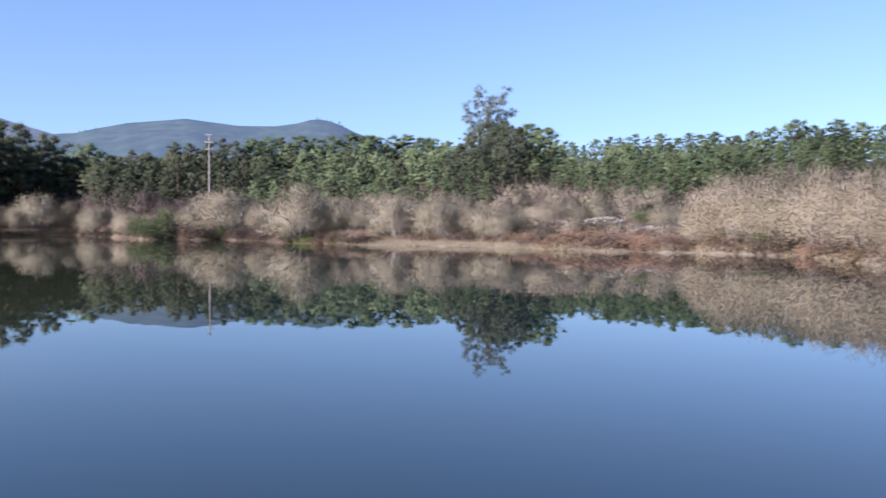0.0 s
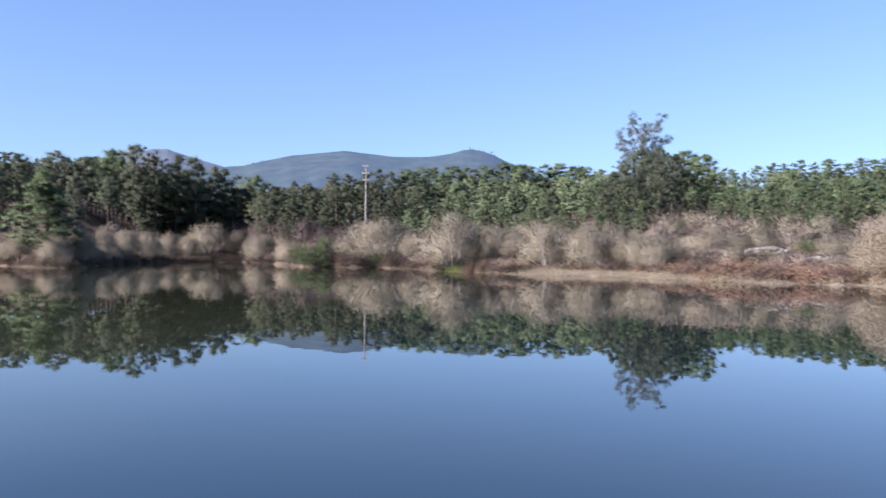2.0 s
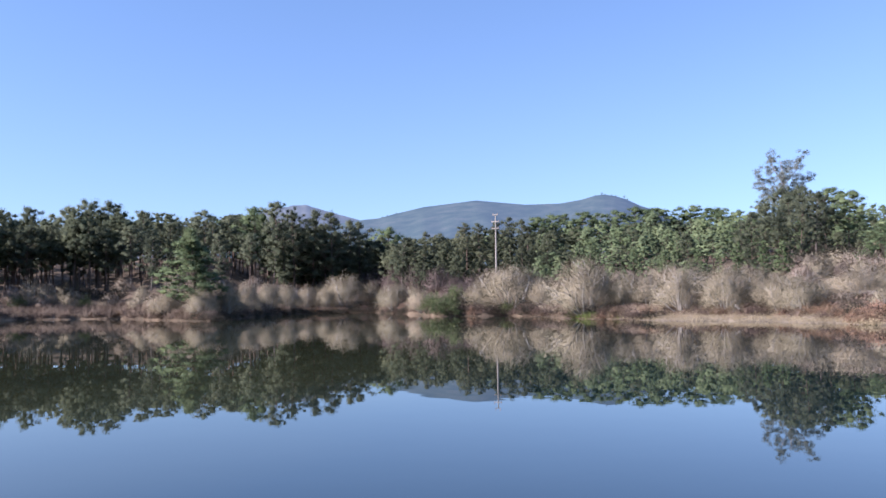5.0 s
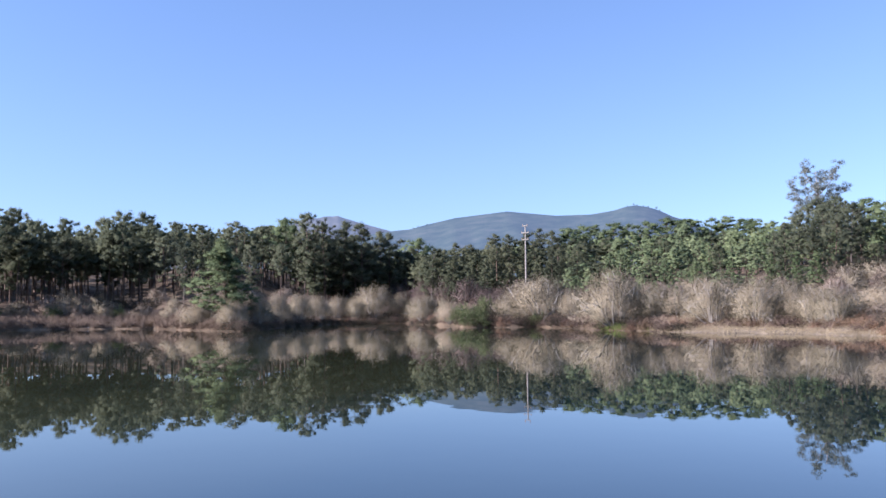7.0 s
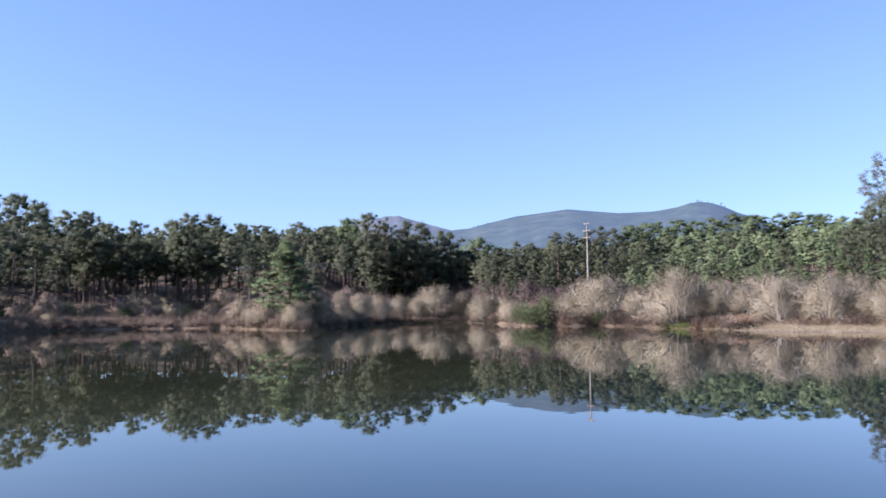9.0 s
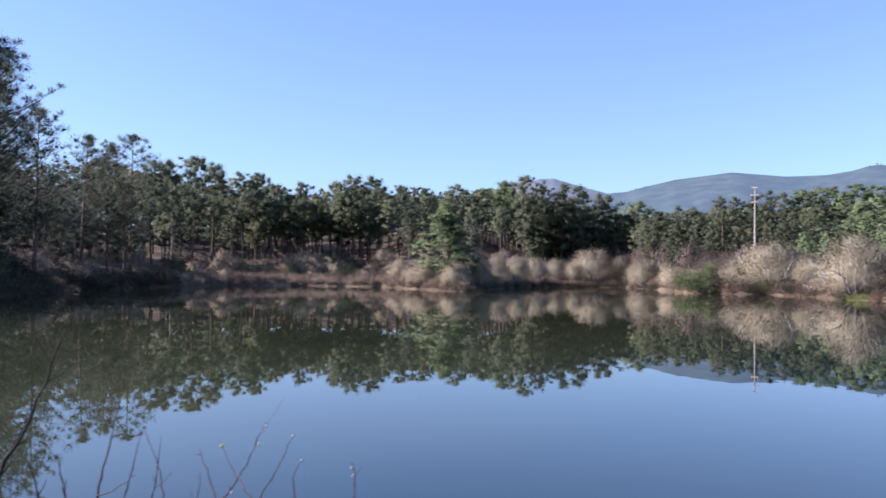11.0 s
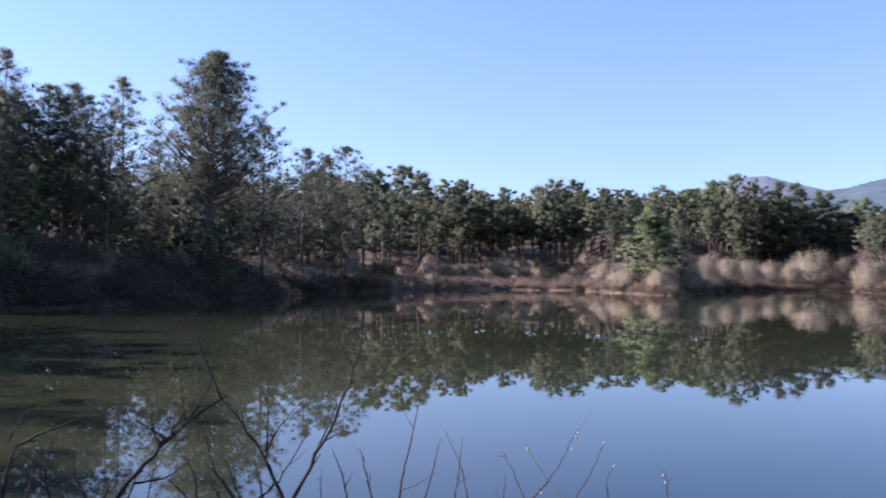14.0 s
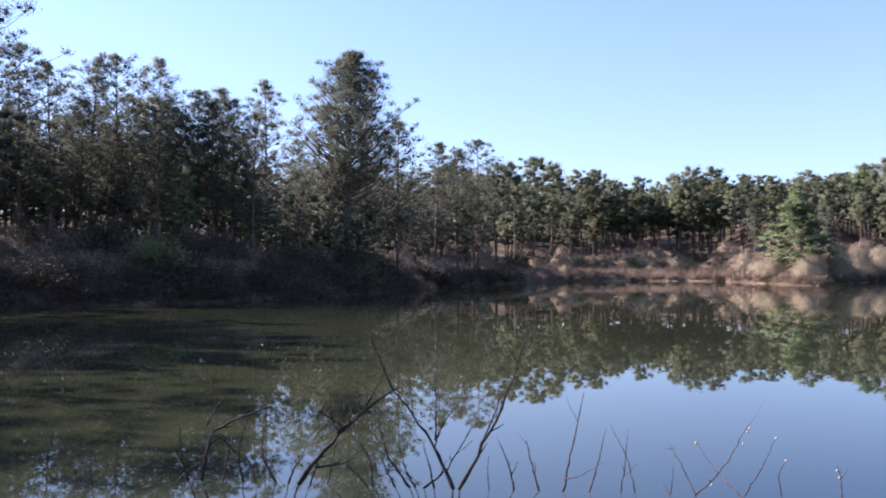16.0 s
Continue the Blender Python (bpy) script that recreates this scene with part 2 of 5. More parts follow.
# Far shore of the pond: compass bearing from the viewpoint (right positive), distance.
SHORE_B = [-180, -130, -120, -110, -102, -95, -82, -76, -70, -64, -61, -57.5, -55, -52, -48, -45, -38.5, -36.5, -34.5, -32.8,
           -31, -29.5, -27, -22.5, -20.5, -18.5, -14, -12, -10, -8, -6, -4.5, 2, 8, 17, 21.5, 24.6, 26.5, 30, 40, 60, 80, 180]
SHORE_D = [2, 8, 18, 25, 31, 39, 46, 47, 50, 57, 65, 80, 90, 103, 116, 120, 116, 104, 95, 90,
           106, 123, 138, 139, 116, 98, 98, 92, 83, 78, 75, 71, 67, 59, 56, 54, 47, 41, 34, 23, 10, 4, 2]
# Bank: bearing, height of the bank, width of the bank, slope of the land behind it.
BANK_B = [-180, -110, -82, -72, -66, -62, -57, -52, -40, -28, -22, -16, -8, 0, 8, 16, 24, 35, 90, 180]
BANK_H = [1.0, 3.0, 3.6, 3.3, 2.3, 1.9, 1.8, 3.0, 3.6, 3.2, 2.6, 2.2, 1.9, 1.7, 1.7, 1.7, 1.8, 1.6, 1.0, 1.0]
BANK_W = [6, 7, 6, 6, 6, 7, 10, 18, 19, 17, 14, 12, 12, 12, 12, 12, 9, 8, 6, 6]
BANK_S = [0.01, 0.05, 0.06, 0.06, 0.06, 0.06, 0.05, 0.035, 0.03, 0.03, 0.04, 0.055, 0.072, 0.08, 0.09, 0.09, 0.085, 0.06, 0.01, 0.01]


# A low grassy spit in front of the bank: bearing, width.
FLAT_B = [-180, -6.5, -3.5, 2.5, 7, 11, 180]
FLAT_W = [0, 0, 5, 4, 1.5, 0, 0]


def shore_side(x, y):
    """How far a place lies on the land side of the water's edge, and its bearing."""
    b, d = math.degrees(math.atan2(x, y)), math.hypot(x, y)
    wob = (0.012 if b > -18 else 0.004) * d * math.sin(b * 1.9) + 0.0025 * d * math.sin(b * 5.3 + 1.0)
    far = d - float(np.interp(b, SHORE_B, SHORE_D)) + wob * (1 if d > 20 else 0)
    near = 4.85 + 0.15 * math.sin(x * 1.3) - d
    return (far, b, d) if far > near else (min(near, 6.0), 120.0, d)


def land(x, y):
    """The height of the ground."""
    s, b, d = shore_side(x, y)
    if s < 0:
        return max(-1.6, s * 0.35)
    h, w, k = (float(np.interp(b, BANK_B, v)) for v in (BANK_H, BANK_W, BANK_S))
    if b == 120.0:
        return min(0.28, s * 0.22) + 0.02 * math.sin(3 * x + 2 * y)
    flat = float(np.interp(b, FLAT_B, FLAT_W))
    low = 0.22 * min(1.0, s / 2) * min(1.0, flat / 4)
    s = max(0.0, s - flat)
    u = min(1.0, s / w)
    z = low + h * (0.72 * u ** 0.6 + 0.28 * u * u) + k * min(max(0.0, s - w), 110 if b < -20 else 220)
    z += float(np.interp(b, [-90, -62, -50, -24, -17], [0, 0.06, 0.10, 0.10, 0])) * min(max(0.0, s - 44), 60)
    rough = 0.10 * math.sin(x * 0.9 + 1.3 * math.sin(y * 0.37)) * math.sin(y * 0.8) + 0.12 * math.sin(x * 0.21) * math.sin(y * 0.27 + 2)
    return z + rough * min(1.0, s / 14) + 0.02


# ---- mesh helpers ----
def mesh_of(name, verts, faces, mat, smooth=False):
    me = bpy.data.meshes.new(name)
    me.from_pydata([tuple(v) for v in verts], [], [tuple(f) for f in faces])
    me.materials.append(mat)
    if smooth:
        me.polygons.foreach_set("use_smooth", [True] * len(me.polygons))
    me.update()
    return me


def mesh_part(name, me, parent, label=""):
    ob = new(name, me)
    ob.parent = parent
    return tagged(ob, label)


def part(name, bm, mat, parent, label=""):
    me = bpy.data.meshes.new(name)
    bm.to_mesh(me)
    bm.free()
    me.materials.append(mat)
    return mesh_part(name, me, parent, label)


def tube(points, radii, sides=5):
    """A tapered round stem along points."""
    V, F = [], []
    pts = [Vector(p) for p in points]
    for i, p in enumerate(pts):
        t = (pts[min(i + 1, len(pts) - 1)] - pts[max(i - 1, 0)]).normalized()
        a = t.cross(Vector((0.31, 0.95, 0.07))).normalized()
        b = t.cross(a)
        for k in range(sides):
            w = 2 * math.pi * k / sides
            V.append(p + (a * math.cos(w) + b * math.sin(w)) * radii[i])
    for i in range(len(pts) - 1):
        for k in range(sides):
            q = (k + 1) % sides
            F.append((i * sides + k, i * sides + q, (i + 1) * sides + q, (i + 1) * sides + k))
    F.append(tuple(range((len(pts) - 1) * sides, len(pts) * sides)))
    return V, F


def join(pieces):
    V, F = [], []
    for v, f in pieces:
        n = len(V)
        V.extend(v)
        F.extend(tuple(i + n for i in q) for q in f)
    return V, F


def unit(a):
    return a / np.maximum(np.linalg.norm(a, axis=-1, keepdims=True), 1e-9)


def sprays(rng, centres, ways, count, length, width, spread=0.8, jitter=0.15):
    """Around each centre a tuft of narrow blades that fan out along its way."""
    C, D = np.repeat(np.asarray(centres, float), count, 0), np.repeat(np.asarray(ways, float), count, 0)
    n = len(C)
    D = unit(D + spread * rng.normal(size=(n, 3)))
    side = unit(np.cross(D, rng.normal(size=(n, 3))))
    L = length * rng.uniform(0.6, 1.3, (n, 1))
    W = width * rng.uniform(0.6, 1.3, (n, 1))
    B = C + jitter * rng.normal(size=(n, 3))
    V = np.stack([B - side * W * 0.5, B + side * W * 0.5, B + D * L], 1).reshape(-1, 3)
    F = np.arange(3 * n).reshape(-1, 3)
    return V.tolist(), F.tolist()


# ---- the ground, the water, the far hills ----
def build_ground():
    bearings = [-180 + 4 * k for k in range(19)] + [-104 + 0.55 * k for k in range(268)] + [44 + 4 * k for k in range(34)]
    radii = [0.01] + [0.5 + 0.5 * k for k in range(12)] + [7 + 1.5 * k for k in range(120)] + [192 + 6 * k for k in range(24)] + [345, 420, 700, 1400, 2600, 4400]
    V, F = [], []
    n = len(bearings)
    for r in radii:
        for b in bearings:
            a = radians(b)
            x, y = r * math.sin(a), r * math.cos(a)
            V.append((x, y, land(x, y) if r < 335 else land(x * 335 / r, y * 335 / r)))
    for i in range(len(radii) - 1):
        for k in range(n):
            q = (k + 1) % n
            F.append((i * n + k, i * n + q, (i + 1) * n + q, (i + 1) * n + k))
    F = [f[::-1] for f in F]
    tagged(new("ground", mesh_of("ground", V, F, M_GROUND, True)), "brown winter ground with dry grass round the pond", "ground", kind="structure")


build_ground()


def build_water():
    V = [(0, 20, 0)] + [(190 * math.sin(2 * math.pi * k / 96), 190 * math.cos(2 * math.pi * k / 96), 0) for k in range(96)]
    F = [(0, 1 + (k + 1) % 96, 1 + k) for k in range(96)]
    tagged(new("water", mesh_of("water", V, F, M_WATER)), "still murky pond water mirroring trees and sky", "pond", kind="structure")


build_water()


def ridge(name, mat, dist, bearings, heights, label, rough, seed):
    """A far range: its crest runs through the given heights, its near slope falls towards the viewer in spurs."""
    V, F = [], []
    cols, rows = 260, 60
    b0, b1 = bearings[0], bearings[-1]
    for j in range(rows):
        u = j / (rows - 1)
        for i in range(cols):
            b = b0 + (b1 - b0) * i / (cols - 1)
            h = float(np.interp(b, bearings, heights))
            a = radians(b)
            spur = noise.noise(Vector((b * 0.55, u * 1.4 + seed, 0.0)))
            d = dist - (1 - u) * 900 + 170 * spur * (1 - u)
            z = h * (u ** 0.8) * (1 + 0.08 * spur * (1 - u)) + rough * noise.noise(Vector((b * 1.6, u * 9, seed))) + rough * 0.5 * noise.noise(Vector((b * 3.3, u * 19, seed + 3)))
            V.append((d * math.sin(a), d * math.cos(a), z))
    for j in range(rows - 1):
        for i in range(cols - 1):
            F.append((j * cols + i, j * cols + i + 1, (j + 1) * cols + i + 1, (j + 1) * cols + i))
    tagged(new(name, mesh_of(name, V, F, mat, True)), label, "hill", kind="structure")


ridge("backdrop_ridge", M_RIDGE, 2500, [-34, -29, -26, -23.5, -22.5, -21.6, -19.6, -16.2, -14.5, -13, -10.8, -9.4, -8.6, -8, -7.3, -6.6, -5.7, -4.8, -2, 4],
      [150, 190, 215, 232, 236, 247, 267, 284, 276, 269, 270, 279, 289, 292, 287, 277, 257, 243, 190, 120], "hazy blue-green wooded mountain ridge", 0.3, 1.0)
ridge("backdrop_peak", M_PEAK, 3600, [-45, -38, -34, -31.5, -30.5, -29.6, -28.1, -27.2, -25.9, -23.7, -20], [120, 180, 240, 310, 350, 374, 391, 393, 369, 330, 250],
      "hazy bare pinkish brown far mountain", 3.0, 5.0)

# ---- trees ----
USED = set()


def put(proto, x, y, h, turn, tall, label="", group="", sink=0.15, wide=1.0):
    """Stands a copy of a tree or bush (the first time, the tree itself) on the ground, scaled to its height."""
    s = h / tall
    m = pose(x, y, land(x, y) - sink, 0, 0, turn) @ Matrix.Diagonal((s * wide, s * wide, s, 1))
    if proto.name in USED:
        k = proto.scale
        ob = copy_thing(proto, m @ Matrix.Diagonal((1 / k[0], 1 / k[1], 1 / k[2], 1)))
    else:
        USED.add(proto.name)
        proto.matrix_basis = m
        ob = proto
    return tagged(ob, label, group=group)


def stem_line(rng, height, lean, steps=7):
    ph, am = rng.uniform(0, 6.3), rng.uniform(0.2, 1.0) * lean
    return [(am * math.sin(ph + 2.2 * u) * u, am * math.cos(ph * 1.7 + 1.9 * u) * u, height * u) for u in np.linspace(0, 1, steps)]


def along(line, u):
    k = min(int(u * (len(line) - 1)), len(line) - 2)
    f = u * (len(line) - 1) - k
    return np.array(line[k]) * (1 - f) + np.array(line[k + 1]) * f


ICO_V = unit(np.array([(0, 1, 1.618), (0, -1, 1.618), (0, 1, -1.618), (0, -1, -1.618), (1, 1.618, 0), (-1, 1.618, 0), (1, -1.618, 0), (-1, -1.618, 0), (1.618, 0, 1), (1.618, 0, -1), (-1.618, 0, 1), (-1.618, 0, -1)], float))
ICO_F = np.array([(a, b, c) for a, b, c in itertools.combinations(range(12), 3) if max(np.linalg.norm(ICO_V[a] - ICO_V[b]), np.linalg.norm(ICO_V[b] - ICO_V[c]), np.linalg.norm(ICO_V[a] - ICO_V[c])) < 1.1])
ICO_F = np.array([(a, b, c) if np.dot(np.cross(ICO_V[b] - ICO_V[a], ICO_V[c] - ICO_V[a]), ICO_V[a]) > 0 else (a, c, b) for a, b, c in ICO_F])
OCT_V = np.array([(1, 0, 0), (-1, 0, 0), (0, 1, 0), (0, -1, 0), (0, 0, 1), (0, 0, -1)], float)
OCT_F = np.array([(0, 2, 4), (2, 1, 4), (1, 3, 4), (3, 0, 4), (2, 0, 5), (1, 2, 5), (3, 1, 5), (0, 3, 5)])
FAR = {}  # the lighter build of each tree, for the depth of the woods: stem, crown


def soft_mesh(name, V, F, N, mats, MI=None):
    """A mesh of triangles whose shading follows the rounded clumps that they belong to."""
    V, F, N = np.asarray(V, np.float32), np.asarray(F, np.int32), np.asarray(N, np.float32)
    me = bpy.data.meshes.new(name)
    me.vertices.add(len(V))
    me.loops.add(F.size)
    me.polygons.add(len(F))
    me.vertices.foreach_set("co", V.ravel())
    me.loops.foreach_set("vertex_index", F.ravel())
    me.polygons.foreach_set("loop_start", np.arange(0, F.size, 3, dtype=np.int32))
    for m in mats:
        me.materials.append(m)
    if MI is not None:
        me.polygons.foreach_set("material_index", MI)
    me.update(calc_edges=True)
    me.attributes.new("custom_normal", "FLOAT_VECTOR", "POINT").data.foreach_set("vector", N.ravel())
    return me


def clumps(rng, hearts, radii, axis, flat, count, blade, solid, fuzz, loose):
    """Round clumps of needles: a lumpy dark heart, and blades that lie on it like scales and stand out a little."""
    H, R, A = np.asarray(hearts, float), np.asarray(radii, float), np.asarray(axis, float)
    n = len(H)
    size = np.stack([R * 1.08, R * 1.08, R * flat], 1)
    # hearts
    lump = rng.uniform(0.55, 1.25, (n, 12, 1))
    CV = H[:, None] + ICO_V[None] * lump * size[:, None] * solid
    CN = unit(ICO_V[None] * 0.4 + unit(CV - A[:, None]))
    CF = (ICO_F[None] + 12 * np.arange(n)[:, None, None]).reshape(-1, 3)
    # blades
    k = np.repeat(np.arange(n), count)
    P = unit(rng.normal(size=(len(k), 3)) + np.array([0, 0, 0.28]))
    side = unit(np.cross(P, rng.normal(size=(len(k), 3)) + np.array([0, 0, 0.3])))
    up = np.cross(P, side)
    up *= np.where(up[:, 2:] < 0, -1, 1)
    lift = fuzz * rng.uniform(0.3, 1.6, (len(k), 1))
    D = unit(up * (1 - 0.5 * lift) + P * lift + 0.25 * rng.normal(size=(len(k), 3)) + np.array([0, 0, 0.45]))
    L, W = blade[0] * rng.uniform(0.6, 1.35, (len(k), 1)), blade[1] * rng.uniform(0.6, 1.35, (len(k), 1))
    B = H[k] + P * size[k] * rng.uniform(0.15, 1.0, (len(k), 1)) ** 0.6 - D * L * 0.3
    BV = np.stack([B - side * W * 0.5, B + side * W * 0.5, B + D * L], 1)
    out = np.einsum("ij,ij->i", np.cross(BV[:, 1] - BV[:, 0], BV[:, 2] - BV[:, 0]), P) < 0
    BV[out] = BV[out][:, [1, 0, 2]]
    BN = np.repeat(unit(0.45 * P + (1 - loose) * unit(B - A[k]) + (0.18 + 0.72 * loose) * rng.normal(size=(len(k), 3)))[:, None], 3, 1)
    return CV, CN, CF, BV, BN


def conifer(name, seed, height, bare, spread, shape, limbs, each, clump, count, blade, mat, bark=M_BARK, girth=0.017, lean=0.5, rise=0.25, flat=0.7, solid=0.48, fuzz=0.7, loose=0.15, label="", category="pine tree"):
    """A tree with a tapered stem, limbs from 'bare' upwards, and clumps of needles on the outer part of every limb.
    shape(v) gives the crown's radius as a share of spread, v going from its foot to its top."""
    rng = np.random.default_rng(seed)
    thing = new(name)
    tagged(thing, label, category)
    line = stem_line(rng, height, lean)
    r0 = girth * height
    pieces = [tube([(0, 0, -0.4)] + line, [r0 * 1.25] + [max(0.03, r0 * (1 - 0.93 * u)) for u in np.linspace(0, 1, len(line))], 7)]
    turn = rng.uniform(0, 6.28)
    hearts, radii, axis = [], [], []
    for i in range(limbs):
        v = (i + rng.uniform(0, 1)) / limbs
        u = bare + (0.985 - bare) * v
        w = i * 2.399 + rng.uniform(-0.6, 0.6)
        wide = spread * max(0.1, shape(v)) * rng.uniform(0.5, 1.05) * (1 + 0.15 * math.sin(w + turn))
        a = along(line, max(0.05, u - 0.05))
        ends = []
        for j in range(each):
            r = clump * rng.choice((0.65, 0.8, 1.0, 1.25, 1.5)) * (1.0 if v < 0.8 else 0.8)
            f = (1 - (0.3 if each < 4 else 0.22) * j) * rng.uniform(0.85, 1.05)
            wj = w + rng.uniform(-0.6, 0.6) * (1 if j else 0.2)
            reach = max(0.05, wide - r * 0.7) * f
            h = along(line, u) + np.array([math.cos(wj) * reach, math.sin(wj) * reach, (rise + rng.uniform(-0.14, 0.14)) * reach])
            hearts.append(h)
            radii.append(r)
            axis.append(along(line, bare + (u - bare) * 0.55) - np.array([0, 0, 0.4]))
            ends.append(h)
        t = max(0.016, 0.28 * r0 * (1 - u) + 0.02)
        pieces.append(tube([a, a * 0.45 + ends[0] * 0.55 - np.array([0, 0, 0.06 * spread]), ends[0]], [t, t * 0.72, t * 0.35], 3))
    hearts.append(along(line, 0.97))
    radii.append(clump * 0.7)
    axis.append(along(line, 0.9))
    return crown_on(thing, rng, pieces, hearts, radii, axis, flat, count, blade, solid, fuzz, loose, mat, bark)


def crown_on(thing, rng, pieces, hearts, radii, axis, flat, count, blade, solid, fuzz, loose, mat, bark):
    mesh_part("trunk", mesh_of("trunk", *join(pieces), bark, True), thing)
    CV, CN, CF, BV, BN = clumps(rng, hearts, radii, axis, flat, count, blade, solid, fuzz, loose)
    V, N = np.concatenate((CV.reshape(-1, 3), BV.reshape(-1, 3))), np.concatenate((CN.reshape(-1, 3), BN.reshape(-1, 3)))
    F = np.concatenate((CF, CV.size // 3 + np.arange(BV.size // 3).reshape(-1, 3)))
    mesh_part("crown", soft_mesh("crown", V, F, N, [mat]), thing)
    # far off, fewer and larger clumps are enough
    stem_v, stem_f = pieces[0]
    stem_f = [t for q in stem_f for t in ([(q[0], q[k], q[k + 1]) for k in range(1, len(q) - 1)])]
    FAR[thing.name] = []
    R, A = np.asarray(radii, float), np.asarray(axis, float)
    for share, grow, few in ((0.66, 1.35, 18), (0.55, 1.45, 15)):
        keep = np.sort(rng.permutation(len(radii))[: max(8, round(len(radii) * share))])
        H = np.asarray(hearts, float)[keep][:, None]
        heart = H + OCT_V[None] * rng.uniform(0.55, 1.25, (len(keep), 6, 1)) * R[keep][:, None, None] * (1.08, 1.08, flat) * min(1.0, solid * grow + 0.1)
        own, fn = (a.reshape(len(radii), -1, 3, 3)[keep][:, :few].reshape(-1, 3, 3) for a in (BV, BN))
        FV = np.concatenate((heart.reshape(-1, 3), (own + (own - own.mean(1, keepdims=True)) * 0.6).reshape(-1, 3)))
        FN = np.concatenate((unit(OCT_V[None] * 0.5 + unit(heart - A[keep][:, None])).reshape(-1, 3), fn.reshape(-1, 3)))
        FF = np.concatenate(((OCT_F[None] + 6 * np.arange(len(keep))[:, None, None]).reshape(-1, 3), 6 * len(keep) + np.arange(3 * len(own)).reshape(-1, 3)))
        FAR[thing.name].append((np.array([tuple(p) for p in stem_v]), np.array(stem_f), FV, FF, FN))
    return thing


def round_shape(v):
    return math.sin(math.pi * (0.14 + 0.84 * v)) ** 0.8


def dome_shape(v):
    return min(1.0, 0.4 + 1.9 * v) * (1 - max(0.0, v - 0.34) / 0.66) ** 0.45 + 0.04


def spire_shape(v):
    return min(1.0, 0.5 + 2.0 * v) * (1 - v) ** 0.5 + 0.05


KINDS = {"t": [], "r": [], "d": [], "y": [], "u": [], "l": [], "e": [], "b": []}
for k in range(6):
    KINDS["t"].append(conifer("pine_tree", 10 + k, 14.0, 0.36 + 0.06 * (k % 3), 5.0, dome_shape, 27, 3, 0.66, 56, (0.34, 0.08), M_NEEDLE_TALL, M_SUNLIT_BARK if k in (1, 3) else M_BARK, girth=0.011, lean=0.8, rise=0.28, flat=0.78,
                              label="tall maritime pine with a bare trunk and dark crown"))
    KINDS["r"].append(conifer("pine_tree", 30 + k, 11.0, 0.28 + 0.07 * (k % 3), 4.5, dome_shape, 23, 3, 0.66, 50, (0.27, 0.075), M_NEEDLE, girth=0.012, rise=0.3, flat=0.85,
                              label="round-crowned green pine in a dense wood"))
    KINDS["d"].append(conifer("pine_tree", 40 + k, 11.0, 0.14 + 0.07 * (k % 3), 4.2, spire_shape if k % 3 == 1 else dome_shape, 27, 3, 0.58, 50, (0.32, 0.08), M_NEEDLE_SHADE, M_SUNLIT_BARK if k == 2 else M_BARK, girth=0.012, rise=0.25, flat=0.78,
                              label="pine with an uneven rounded crown, its green darkened for shade"))
for k in range(3):
    KINDS["y"].append(conifer("pine_tree", 50 + k, 8.0, 0.06, 3.0, spire_shape, 28, 3, 0.38, 40, (0.26, 0.075), M_NEEDLE_YOUNG, girth=0.011, rise=0.35,
                              label="young bright green pine with a cone-shaped crown"))
    KINDS["u"].append(conifer("pine_tree", 60 + k, 9.0, 0.46, 4.1, dome_shape, 26, 3, 0.6, 44, (0.26, 0.07), M_NEEDLE, girth=0.013, rise=0.2, flat=0.7,
                              label="umbrella-shaped pine with an open flat crown"))
for k in range(5):
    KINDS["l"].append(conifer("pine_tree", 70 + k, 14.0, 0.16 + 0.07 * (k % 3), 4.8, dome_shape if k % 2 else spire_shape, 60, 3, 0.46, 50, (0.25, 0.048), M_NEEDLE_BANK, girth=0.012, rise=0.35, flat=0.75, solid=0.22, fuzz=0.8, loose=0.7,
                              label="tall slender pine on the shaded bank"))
for k in range(2):
    KINDS["e"].append(conifer("eucalyptus_tree", 80 + k, 14.0, 0.35, 3.2, round_shape, 40, 3, 0.40, 44, (0.26, 0.05), M_EUC, M_PALE_BARK, girth=0.010, rise=0.5, flat=0.9, solid=0.2, fuzz=0.9, loose=0.6,
                              label="thin grey-leaved eucalyptus with a pale trunk", category="eucalyptus"))
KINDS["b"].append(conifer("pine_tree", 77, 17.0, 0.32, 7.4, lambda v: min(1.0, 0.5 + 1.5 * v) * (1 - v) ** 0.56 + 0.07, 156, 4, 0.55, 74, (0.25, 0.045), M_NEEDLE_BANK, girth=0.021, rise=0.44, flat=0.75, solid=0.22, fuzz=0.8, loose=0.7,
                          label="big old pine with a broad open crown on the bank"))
TALL = {kind: sum(max(v.co.z for o in p.children for v in o.data.vertices) for p in protos) / len(protos) - 0.3 for kind, protos in KINDS.items()}
rnd = random.Random(4)


def stand(rows, group):
    for i, (x, y, h, kind) in enumerate(rows):
        set_ = KINDS[kind]
        put(set_[(i * 7 + int(abs(x))) % len(set_)], x, y, max(h, 2.5), rnd.uniform(0, 360), TALL[kind], group=group, wide=rnd.uniform(1.2, 1.6) if kind == "r" else rnd.uniform(0.92, 1.12))


